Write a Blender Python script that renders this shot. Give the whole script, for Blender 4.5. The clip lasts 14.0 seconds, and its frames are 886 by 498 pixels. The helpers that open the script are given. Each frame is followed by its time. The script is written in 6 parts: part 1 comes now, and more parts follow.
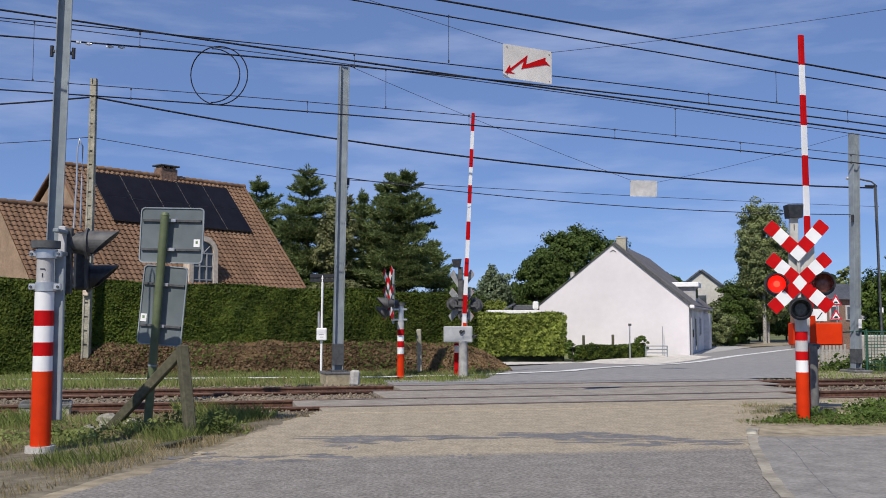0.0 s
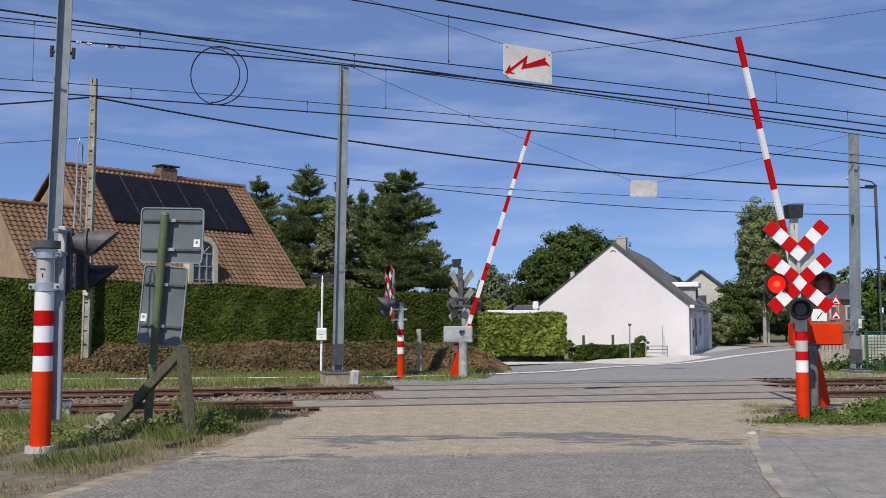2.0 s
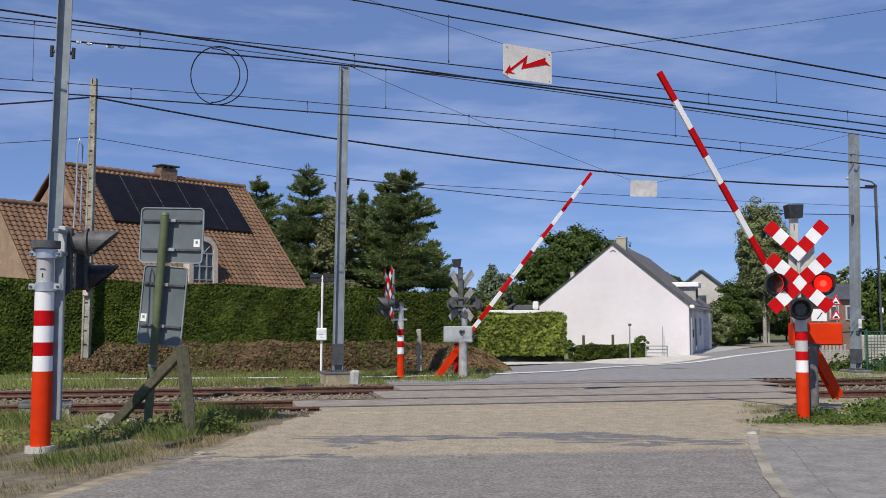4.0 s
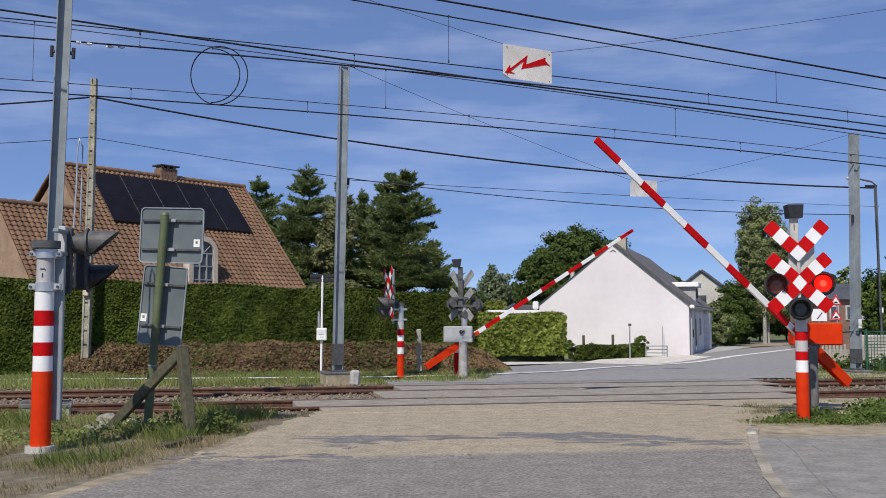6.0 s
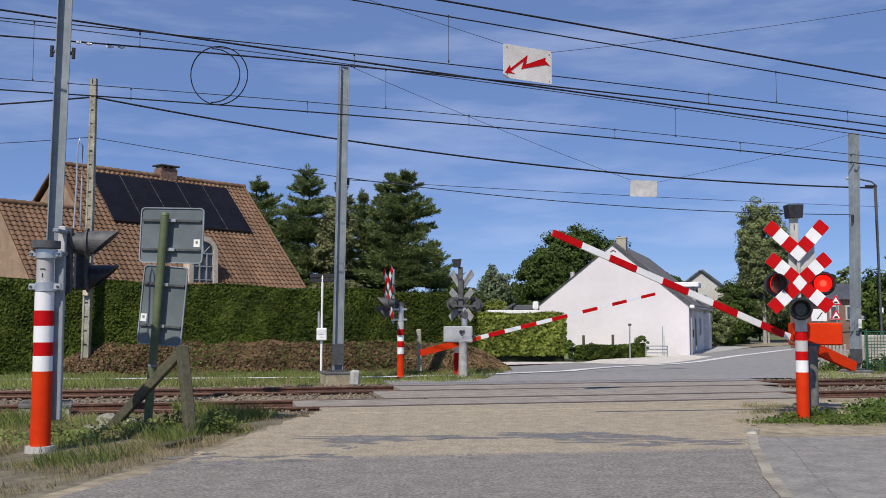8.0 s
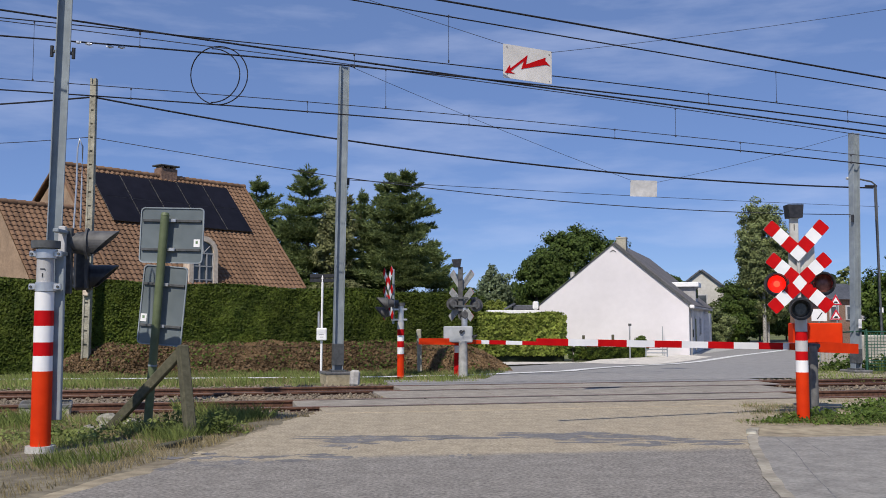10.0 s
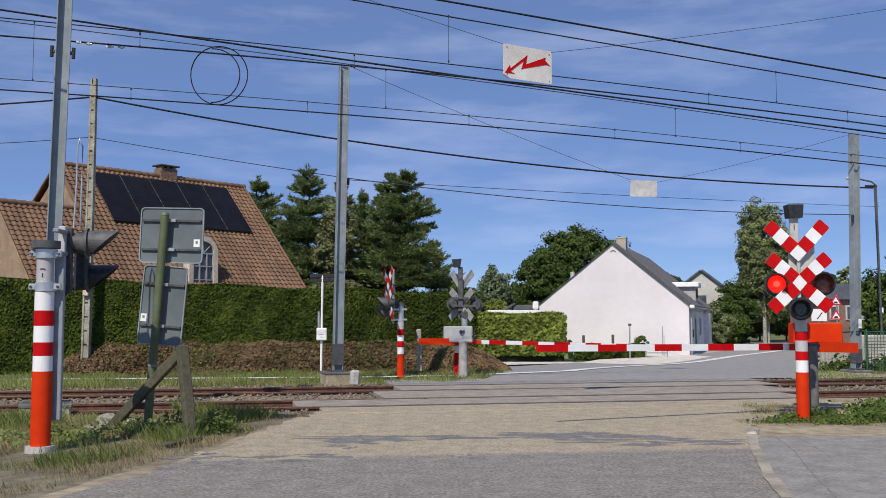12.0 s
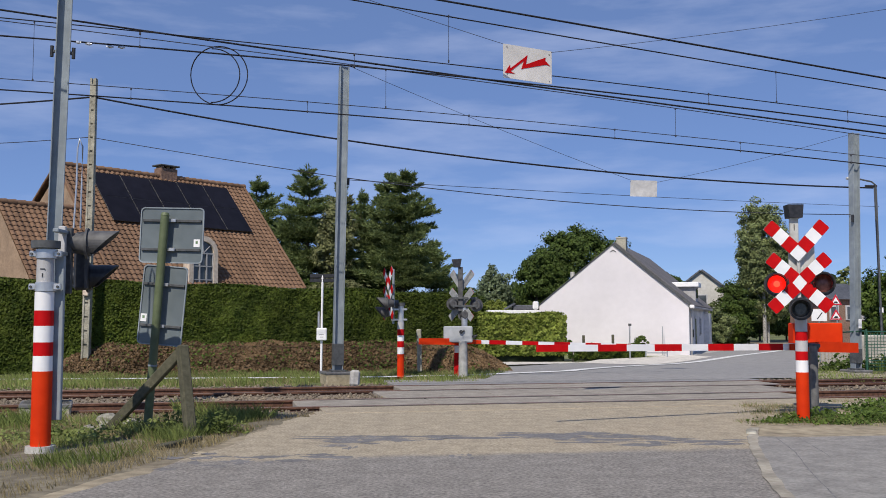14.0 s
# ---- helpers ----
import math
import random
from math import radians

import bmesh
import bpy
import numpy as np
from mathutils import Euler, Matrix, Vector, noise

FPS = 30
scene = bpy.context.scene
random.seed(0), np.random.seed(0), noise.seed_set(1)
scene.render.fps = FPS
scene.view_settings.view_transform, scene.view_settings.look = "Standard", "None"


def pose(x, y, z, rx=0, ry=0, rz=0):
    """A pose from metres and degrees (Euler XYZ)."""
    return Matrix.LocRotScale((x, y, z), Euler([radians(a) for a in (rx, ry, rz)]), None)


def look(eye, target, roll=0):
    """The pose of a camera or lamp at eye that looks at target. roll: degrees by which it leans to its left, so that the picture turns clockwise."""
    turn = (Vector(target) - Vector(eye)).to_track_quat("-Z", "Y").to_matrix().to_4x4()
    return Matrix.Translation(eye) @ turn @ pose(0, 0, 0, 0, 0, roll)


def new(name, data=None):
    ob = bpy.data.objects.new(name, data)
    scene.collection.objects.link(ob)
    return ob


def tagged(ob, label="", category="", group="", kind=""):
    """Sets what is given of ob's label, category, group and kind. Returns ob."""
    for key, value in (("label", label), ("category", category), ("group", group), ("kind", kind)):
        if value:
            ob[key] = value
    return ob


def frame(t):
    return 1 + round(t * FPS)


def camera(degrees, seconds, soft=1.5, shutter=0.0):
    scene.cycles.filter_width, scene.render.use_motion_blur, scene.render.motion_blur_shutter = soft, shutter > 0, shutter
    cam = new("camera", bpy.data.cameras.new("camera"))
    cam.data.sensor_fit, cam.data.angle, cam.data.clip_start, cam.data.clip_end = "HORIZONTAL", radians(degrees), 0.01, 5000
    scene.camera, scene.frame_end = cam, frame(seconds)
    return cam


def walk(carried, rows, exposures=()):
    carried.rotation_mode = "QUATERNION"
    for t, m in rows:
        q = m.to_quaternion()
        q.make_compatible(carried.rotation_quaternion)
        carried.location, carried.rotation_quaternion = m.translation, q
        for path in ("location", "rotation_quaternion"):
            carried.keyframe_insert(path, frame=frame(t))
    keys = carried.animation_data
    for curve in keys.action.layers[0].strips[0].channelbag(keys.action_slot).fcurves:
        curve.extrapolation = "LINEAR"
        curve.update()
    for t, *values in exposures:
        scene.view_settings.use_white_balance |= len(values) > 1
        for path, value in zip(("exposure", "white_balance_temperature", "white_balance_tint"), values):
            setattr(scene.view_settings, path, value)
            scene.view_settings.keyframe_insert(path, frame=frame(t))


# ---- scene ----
cam = camera(48.262, 14.0, soft=0.9)
EYE = pose(0, 0, 1.5, 94.118, 0, 0)
walk(cam, [(0, EYE), (14.0, EYE)], [(0, 0.2, 6500, 13), (14.0, 0.2, 6500, 13)])

# ---- light ----
SUN_TO = Vector((-0.35, -0.87, 1.0)).normalized()
world = bpy.data.worlds.new("sky")
scene.world = world
world.use_nodes = True
wn, wl = world.node_tree.nodes, world.node_tree.links
wn.clear()
w_out = wn.new("ShaderNodeOutputWorld")
w_bg = wn.new("ShaderNodeBackground")
w_sky = wn.new("ShaderNodeTexSky")
w_sky.sky_type, w_sky.sun_disc = "NISHITA", False
w_sky.sun_elevation = math.asin(SUN_TO.z)
w_sky.sun_rotation = math.atan2(SUN_TO.x, SUN_TO.y)
w_sky.air_density, w_sky.dust_density, w_sky.ozone_density = 0.75, 0.0, 6.0
w_sky.altitude = 2200
w_tc = wn.new("ShaderNodeTexCoord")
w_map = wn.new("ShaderNodeMapping")
w_map.inputs["Scale"].default_value = (2.2, 2.2, 11.0)
w_noise = wn.new("ShaderNodeTexNoise")
w_noise.inputs["Scale"].default_value, w_noise.inputs["Detail"].default_value = 2.2, 7
w_noise.inputs["Roughness"].default_value = 0.55
w_ramp = wn.new("ShaderNodeValToRGB")
w_ramp.color_ramp.elements[0].position, w_ramp.color_ramp.elements[1].position = 0.50, 0.86
w_mix = wn.new("ShaderNodeMix")
w_mix.data_type = "RGBA"
w_mix.inputs[7].default_value = (7.5, 8.2, 9.6, 1)
w_amt = wn.new("ShaderNodeMath")
w_amt.operation = "MULTIPLY"
w_amt.inputs[1].default_value = 0.34
wl.new(w_tc.outputs["Generated"], w_map.inputs["Vector"])
wl.new(w_map.outputs["Vector"], w_noise.inputs["Vector"])
wl.new(w_noise.outputs["Fac"], w_ramp.inputs["Fac"])
wl.new(w_ramp.outputs["Color"], w_amt.inputs[0])
wl.new(w_amt.outputs["Value"], w_mix.inputs[0])
# thin high haze evens out the blue between zenith and horizon
w_veil = wn.new("ShaderNodeMix")
w_veil.data_type = "RGBA"
w_veil.inputs[0].default_value = 0.5
w_veil.inputs[7].default_value = (1.80, 2.90, 5.35, 1)
wl.new(w_sky.outputs["Color"], w_veil.inputs[6])
wl.new(w_veil.outputs[2], w_mix.inputs[6])
w_tint = wn.new("ShaderNodeVectorMath")
w_tint.operation = "MULTIPLY"
w_tint.inputs[1].default_value = (0.99, 0.985, 1.04)
wl.new(w_mix.outputs[2], w_tint.inputs[0])
wl.new(w_tint.outputs[0], w_bg.inputs["Color"])
w_bg.inputs["Strength"].default_value = 0.0915
wl.new(w_bg.outputs["Background"], w_out.inputs["Surface"])
sun = new("sun", bpy.data.lights.new("sun", "SUN"))
sun.data.energy, sun.data.angle, sun.data.color = 3.5, radians(0.53), (1.0, 0.93, 0.79)
sun.matrix_world = look(SUN_TO * 60, (0, 0, 0))


# ---- materials ----
def mat(name, col, col2=None, rough=0.7, metal=0.0, scale=8.0, amount=0.5, bump=0.0, bscale=None, island=0.0, stain=0.15, coat=0.0, blend=None):
    """Two colours mixed by fine noise, large stains, fine relief."""
    m = bpy.data.materials.new(name)
    m.use_nodes = True
    n, l = m.node_tree.nodes, m.node_tree.links
    b = n["Principled BSDF"]
    b.inputs["Roughness"].default_value, b.inputs["Metallic"].default_value = rough, metal
    b.inputs["Coat Weight"].default_value = coat
    tc = n.new("ShaderNodeTexCoord")
    t1 = n.new("ShaderNodeTexNoise")
    t1.inputs["Scale"].default_value, t1.inputs["Detail"].default_value = scale, 6
    l.new(tc.outputs["Object"], t1.inputs["Vector"])
    ramp = n.new("ShaderNodeValToRGB")
    ramp.color_ramp.elements[0].position, ramp.color_ramp.elements[1].position = 0.5 - 0.25 * amount - 0.02, 0.5 + 0.25 * amount + 0.02
    ramp.color_ramp.elements[0].color = (*col, 1)
    ramp.color_ramp.elements[1].color = (*(col2 or [min(1, c * 1.25) for c in col]), 1)
    l.new(t1.outputs["Fac"], ramp.inputs["Fac"])
    base = ramp.outputs["Color"]
    if blend:
        # a second worn surface that takes over along y with a ragged, soft border
        c3, c4, y0, y1, tilt = blend
        r3 = n.new("ShaderNodeValToRGB")
        r3.color_ramp.elements[0].position, r3.color_ramp.elements[1].position = 0.3, 0.7
        r3.color_ramp.elements[0].color, r3.color_ramp.elements[1].color = (*c3, 1), (*c4, 1)
        l.new(t1.outputs["Fac"], r3.inputs["Fac"])
        dot = n.new("ShaderNodeVectorMath")
        dot.operation = "DOT_PRODUCT"
        dot.inputs[1].default_value = (tilt, 1.0, 0.0)
        l.new(tc.outputs["Object"], dot.inputs[0])
        t4 = n.new("ShaderNodeTexNoise")
        t4.inputs["Scale"].default_value, t4.inputs["Detail"].default_value = 0.9, 6
        l.new(tc.outputs["Object"], t4.inputs["Vector"])
        wob = n.new("ShaderNodeMath")
        wob.operation = "MULTIPLY_ADD"
        wob.inputs[1].default_value = 0.8
        l.new(t4.outputs["Fac"], wob.inputs[0])
        l.new(dot.outputs["Value"], wob.inputs[2])
        mr = n.new("ShaderNodeMapRange")
        mr.inputs[1].default_value, mr.inputs[2].default_value = y0 + 0.4, y1 + 0.4
        l.new(wob.outputs[0], mr.inputs[0])
        mx = n.new("ShaderNodeMix")
        mx.data_type = "RGBA"
        l.new(mr.outputs[0], mx.inputs[0])
        l.new(base, mx.inputs[6])
        l.new(r3.outputs["Color"], mx.inputs[7])
        base = mx.outputs[2]
    t2 = n.new("ShaderNodeTexNoise")
    t2.inputs["Scale"].default_value, t2.inputs["Detail"].default_value = scale * 0.13, 4
    l.new(tc.outputs["Object"], t2.inputs["Vector"])
    rng = n.new("ShaderNodeMapRange")
    rng.inputs[1].default_value, rng.inputs[2].default_value = 0.35, 0.65
    rng.inputs[3].default_value, rng.inputs[4].default_value = 1 - stain, 1 + stain
    l.new(t2.outputs["Fac"], rng.inputs[0])
    mul = n.new("ShaderNodeVectorMath")
    mul.operation = "SCALE"
    l.new(base, mul.inputs[0])
    l.new(rng.outputs[0], mul.inputs["Scale"])
    last = mul.outputs[0]
    if island:
        geo = n.new("ShaderNodeNewGeometry")
        r2 = n.new("ShaderNodeMapRange")
        r2.inputs[3].default_value, r2.inputs[4].default_value = 1 - island, 1 + island
        l.new(geo.outputs["Random Per Island"], r2.inputs[0])
        m2 = n.new("ShaderNodeVectorMath")
        m2.operation = "SCALE"
        l.new(last, m2.inputs[0])
        l.new(r2.outputs[0], m2.inputs["Scale"])
        last = m2.outputs[0]
    l.new(last, b.inputs["Base Color"])
    if bump:
        t3 = n.new("ShaderNodeTexNoise")
        t3.inputs["Scale"].default_value, t3.inputs["Detail"].default_value = bscale or scale * 3, 5
        l.new(tc.outputs["Object"], t3.inputs["Vector"])
        bp = n.new("ShaderNodeBump")
        bp.inputs["Strength"].default_value, bp.inputs["Distance"].default_value = bump, 0.02
        l.new(t3.outputs["Fac"], bp.inputs["Height"])
        l.new(bp.outputs["Normal"], b.inputs["Normal"])
    return m


def leaf(name, col, col2, scale=3.0, through_light=0.35, island=0.35):
    """Foliage: diffuse with some light passing through."""
    m = mat(name, col, col2, rough=0.55, scale=scale, amount=0.7, island=island, stain=0.25)
    n, l = m.node_tree.nodes, m.node_tree.links
    b = n["Principled BSDF"]
    b.inputs["Specular IOR Level"].default_value = 0.12
    tr = n.new("ShaderNodeBsdfTranslucent")
    mx = n.new("ShaderNodeMixShader")
    mx.inputs[0].default_value = through_light
    l.new(b.inputs["Base Color"].links[0].from_socket, tr.inputs["Color"])
    l.new(b.outputs[0], mx.inputs[1])
    l.new(tr.outputs[0], mx.inputs[2])
    l.new(mx.outputs[0], n["Material Output"].inputs["Surface"])
    return m


def glow(name, col, strength):
    m = mat(name, [c * 0.6 for c in col], rough=0.3, scale=30)
    b = m.node_tree.nodes["Principled BSDF"]
    b.inputs["Emission Color"].default_value = (*col, 1)
    b.inputs["Emission Strength"].default_value = strength
    return m


ASPHALT_WARM = mat("sandy asphalt", (0.27, 0.225, 0.16), (0.48, 0.41, 0.30), rough=0.92, scale=24, amount=0.9, bump=0.5, bscale=140, stain=0.10)
ROAD = mat("worn road", (0.12, 0.110, 0.098), (0.36, 0.332, 0.296), rough=0.92, scale=30, amount=0.8, bump=0.6, bscale=90, stain=0.12, blend=((0.25, 0.205, 0.145), (0.51, 0.44, 0.32), 10.95, 11.25, -0.17))
ASPHALT_FAR = mat("far asphalt", (0.23, 0.222, 0.212), (0.33, 0.322, 0.31), rough=0.9, scale=30, amount=0.9, bump=0.3, stain=0.12)
DECK = mat("deck asphalt", (0.24, 0.212, 0.175), (0.36, 0.325, 0.275), rough=0.9, scale=20, amount=0.9, bump=0.4, stain=0.16)
GRAVEL = mat("pale gravel", (0.54, 0.50, 0.44), (0.74, 0.70, 0.63), rough=0.95, scale=20, bump=0.5)
TAR = mat("tar", (0.14, 0.135, 0.133), (0.215, 0.207, 0.203), rough=0.9, scale=30)
CONCRETE = mat("concrete", (0.36, 0.34, 0.30), (0.52, 0.49, 0.44), rough=0.9, scale=18, amount=0.8, bump=0.3, stain=0.2)
CONCRETE_OLD = mat("old concrete", (0.24, 0.23, 0.19), (0.40, 0.38, 0.31), rough=0.95, scale=14, amount=0.8, bump=0.5, stain=0.3)
PATH = mat("paved path", (0.20, 0.19, 0.172), (0.31, 0.295, 0.27), rough=0.9, scale=25, amount=0.7, bump=0.3)
CONCRETE_PALE = mat("pale concrete", (0.38, 0.37, 0.35), (0.50, 0.49, 0.47), rough=0.9, scale=25, amount=0.7, bump=0.3)
LINE_WHITE = mat("road paint", (0.62, 0.62, 0.60), (0.78, 0.78, 0.76), rough=0.8, scale=12, bump=0.2)
KERB = mat("worn edging", (0.27, 0.24, 0.185), (0.40, 0.365, 0.30), rough=0.95, scale=14, amount=0.9, bump=0.5, stain=0.25)
SOIL_DARK = mat("dark soil", (0.115, 0.098, 0.068), (0.27, 0.235, 0.165), rough=1.0, scale=7, amount=0.9, bump=0.8, bscale=40, stain=0.3)
CONCRETE_TAN = mat("tan concrete", (0.25, 0.21, 0.14), (0.37, 0.32, 0.23), rough=0.9, scale=12, amount=0.8, bump=0.4, stain=0.25)
CAP_DARK = mat("dark weathered mortar", (0.10, 0.10, 0.105), (0.18, 0.18, 0.18), rough=0.9, scale=12, amount=0.8, bump=0.3)
SOIL = mat("soil", (0.20, 0.165, 0.11), (0.41, 0.35, 0.245), rough=1.0, scale=6, amount=0.9, bump=0.8, bscale=40, stain=0.3)
MEADOW = mat("meadow", (0.07, 0.10, 0.03), (0.19, 0.19, 0.075), rough=1.0, scale=1.2, amount=0.9, bump=0.8, bscale=30, stain=0.3)
BALLAST = mat("ballast", (0.125, 0.098, 0.070), (0.275, 0.225, 0.165), rough=0.95, scale=9, amount=0.9, island=0.35, bump=0.4)
RUST = mat("rusty steel", (0.085, 0.040, 0.025), (0.17, 0.083, 0.052), rough=0.8, metal=0.2, scale=14, bump=0.3)
RAIL_TOP = mat("worn rail head", (0.20, 0.12, 0.09), (0.30, 0.20, 0.16), rough=0.45, metal=0.6, scale=9)
GALV = mat("galvanised steel", (0.225, 0.262, 0.295), (0.295, 0.338, 0.372), rough=0.6, metal=0.15, scale=5, amount=0.6, bump=0.1)
GALV_BRIGHT = mat("bright galvanised steel", (0.50, 0.51, 0.53), (0.66, 0.67, 0.68), rough=0.35, metal=0.7, scale=10)
SIGN_BACK = mat("grey sheet back", (0.115, 0.145, 0.16), (0.155, 0.185, 0.20), rough=0.5, metal=0.1, scale=5, amount=0.8)
DARK_STEEL = mat("dark steel", (0.05, 0.055, 0.06), (0.09, 0.095, 0.10), rough=0.6, scale=12)
BLACK = mat("black paint", (0.012, 0.013, 0.017), (0.03, 0.03, 0.035), rough=0.45, scale=16)
GREY_HEAD = mat("weathered grey housing", (0.06, 0.06, 0.064), (0.11, 0.11, 0.112), rough=0.6, scale=10)
GREEN_POST = mat("green painted post", (0.075, 0.10, 0.045), (0.12, 0.15, 0.075), rough=0.6, scale=9, amount=0.8, bump=0.2)
WOOD_GREY = mat("weathered timber", (0.060, 0.058, 0.036), (0.12, 0.115, 0.075), rough=0.95, scale=16, amount=0.9, bump=0.6)
def matte(m, s=0.2):
    m.node_tree.nodes["Principled BSDF"].inputs["Specular IOR Level"].default_value = s
    return m


RED = mat("red reflective film", (0.48, 0.0, 0.002), (0.55, 0.002, 0.003), rough=0.6, scale=6, stain=0.08)
ORANGE = mat("orange red paint", (0.62, 0.030, 0.0), (0.70, 0.042, 0.002), rough=0.6, scale=6, amount=0.8, stain=0.1)
WHITE = mat("white reflective film", (0.82, 0.83, 0.85), (0.88, 0.88, 0.89), rough=0.45, scale=6, stain=0.06)
WHITE_DULL = mat("dull white film", (0.42, 0.42, 0.43), (0.52, 0.52, 0.53), rough=0.6, scale=6)
matte(RED), matte(ORANGE)

ALU = mat("aluminium panel", (0.50, 0.49, 0.46), (0.64, 0.63, 0.59), rough=0.6, metal=0.2, scale=8)
CABLE = mat("cable", (0.012, 0.012, 0.015), (0.03, 0.03, 0.035), rough=0.7, scale=20)
CABLE_THIN = mat("copper wire", (0.030, 0.033, 0.045), (0.06, 0.06, 0.07), rough=0.6, scale=20)
TILE = mat("terracotta pantiles", (0.140, 0.084, 0.053), (0.24, 0.147, 0.093), rough=0.85, scale=5.5, amount=0.9, bump=0.3, stain=0.16, island=0.16)
TILE_GREY = mat("grey roof tiles", (0.105, 0.098, 0.097), (0.20, 0.185, 0.18), rough=0.8, scale=7, amount=0.9, bump=0.3, stain=0.18)
SLATE = mat("slate", (0.06, 0.065, 0.075), (0.10, 0.105, 0.12), rough=0.6, scale=8)
PANEL = mat("solar glass", (0.008, 0.007, 0.010), (0.012, 0.011, 0.016), rough=0.42, scale=3)
PANEL_EDGE = mat("panel frame", (0.03, 0.03, 0.035), (0.06, 0.06, 0.065), rough=0.4, metal=0.5)
matte(PANEL, 0.15), matte(TILE, 0.2), matte(CABLE, 0.1), matte(CABLE_THIN, 0.1)
RENDER_PALE = mat("pale grey render", (0.47, 0.46, 0.43), (0.56, 0.55, 0.52), rough=0.9, scale=4, bump=0.2)
TAR_DARK = mat("tar in the rail grooves", (0.075, 0.072, 0.070), (0.15, 0.145, 0.138), rough=0.9, scale=24)
BRICK_TAN = mat("tan brickwork", (0.25, 0.17, 0.115), (0.38, 0.27, 0.19), rough=0.9, scale=14, amount=0.9, bump=0.4)
CREAM = mat("cream stone", (0.55, 0.45, 0.36), (0.68, 0.58, 0.48), rough=0.8, scale=9, bump=0.2)
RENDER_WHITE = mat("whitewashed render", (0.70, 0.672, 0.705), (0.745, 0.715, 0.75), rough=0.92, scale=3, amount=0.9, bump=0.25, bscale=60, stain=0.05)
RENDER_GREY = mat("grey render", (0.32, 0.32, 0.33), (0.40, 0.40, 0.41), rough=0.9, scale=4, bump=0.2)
BLUE_GREY = mat("pale grey facing", (0.50, 0.50, 0.51), (0.60, 0.60, 0.61), rough=0.8, scale=5)
GLASS = mat("window glass", (0.05, 0.06, 0.07), (0.09, 0.10, 0.11), rough=0.06, scale=2)
BARK = mat("bark", (0.07, 0.055, 0.04), (0.15, 0.125, 0.10), rough=0.95, scale=10, bump=0.6)
BARK_BIRCH = mat("birch bark", (0.22, 0.21, 0.19), (0.45, 0.44, 0.42), rough=0.9, scale=9, bump=0.4)
CONIFER = leaf("conifer needles", (0.110, 0.155, 0.060), (0.250, 0.300, 0.120), through_light=0.4)
CONIFER_WARM = leaf("yellowing needles", (0.135, 0.155, 0.065), (0.27, 0.275, 0.135), through_light=0.4)
THUJA = leaf("thuja sprays", (0.036, 0.060, 0.010), (0.105, 0.138, 0.024), through_light=0.25)
BEECH = leaf("hornbeam leaves", (0.11, 0.155, 0.024), (0.35, 0.40, 0.090), through_light=0.35)
OAK = leaf("oak leaves", (0.042, 0.072, 0.018), (0.105, 0.150, 0.037), through_light=0.3)
BIRCH = leaf("birch leaves", (0.135, 0.175, 0.068), (0.295, 0.335, 0.15), through_light=0.3)
WILLOW = leaf("willow leaves", (0.12, 0.16, 0.09), (0.22, 0.27, 0.16), through_light=0.3)
SHRUB = leaf("shrub leaves", (0.055, 0.095, 0.02), (0.14, 0.20, 0.045), through_light=0.3)
GRASS = leaf("grass blades", (0.13, 0.175, 0.045), (0.29, 0.335, 0.115), through_light=0.35, scale=1.2)
GRASS_DRY = leaf("dry grass blades", (0.24, 0.20, 0.10), (0.42, 0.35, 0.20), through_light=0.35, scale=1.2)
DEAD = leaf("dead leaves", (0.085, 0.055, 0.030), (0.21, 0.140, 0.078), through_light=0.1, scale=2.0, island=0.3)
# near-black colour stands in for the shade deep between the hedge leaves
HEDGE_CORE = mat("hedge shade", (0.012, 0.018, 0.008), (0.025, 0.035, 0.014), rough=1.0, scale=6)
BANK = mat("bank of dead stems", (0.10, 0.062, 0.034), (0.21, 0.135, 0.075), rough=1.0, scale=5, amount=0.9, bump=0.9, bscale=20)
LAMP_ON = glow("lit red lens", (1.0, 0.010, 0.004), 1.3)
LAMP_HOT = glow("lit red core", (1.0, 0.05, 0.02), 2.2)
LAMP_OFF = mat("unlit red lens", (0.17, 0.05, 0.04), (0.26, 0.085, 0.065), rough=0.25, scale=20)
LENS_DARK = mat("unlit dark lens", (0.03, 0.035, 0.035), (0.07, 0.075, 0.075), rough=0.2, scale=20)


# ---- mesh helpers ----
def finish(name, bm, material, parent=None, label="", smooth=False):
    me = bpy.data.meshes.new(name)
    bm.to_mesh(me)
    bm.free()
    if material:
        for m in (material if isinstance(material, (list, tuple)) else [material]):
            me.materials.append(m)
    if smooth:
        me.polygons.foreach_set("use_smooth", [True] * len(me.polygons))
    ob = new(name, me)
    if parent:
        ob.parent = parent
    return tagged(ob, label)


def part(name, bm, material, parent, label="", smooth=False):
    return finish(name, bm, material, parent, label, smooth)


def thing(name, at, label, category, group="", kind="", rz=0):
    ob = new(name)
    ob.empty_display_size = 0.2
    ob.matrix_basis = at if isinstance(at, Matrix) else pose(*at, 0, 0, rz)
    return tagged(ob, label, category, group, kind)


def solid(name, bm, material, at, label, category, group="", kind="", smooth=False):
    ob = finish(name, bm, material, None, label, smooth)
    ob.matrix_basis = at if isinstance(at, Matrix) else pose(*at)
    return tagged(ob, label, category, group, kind)


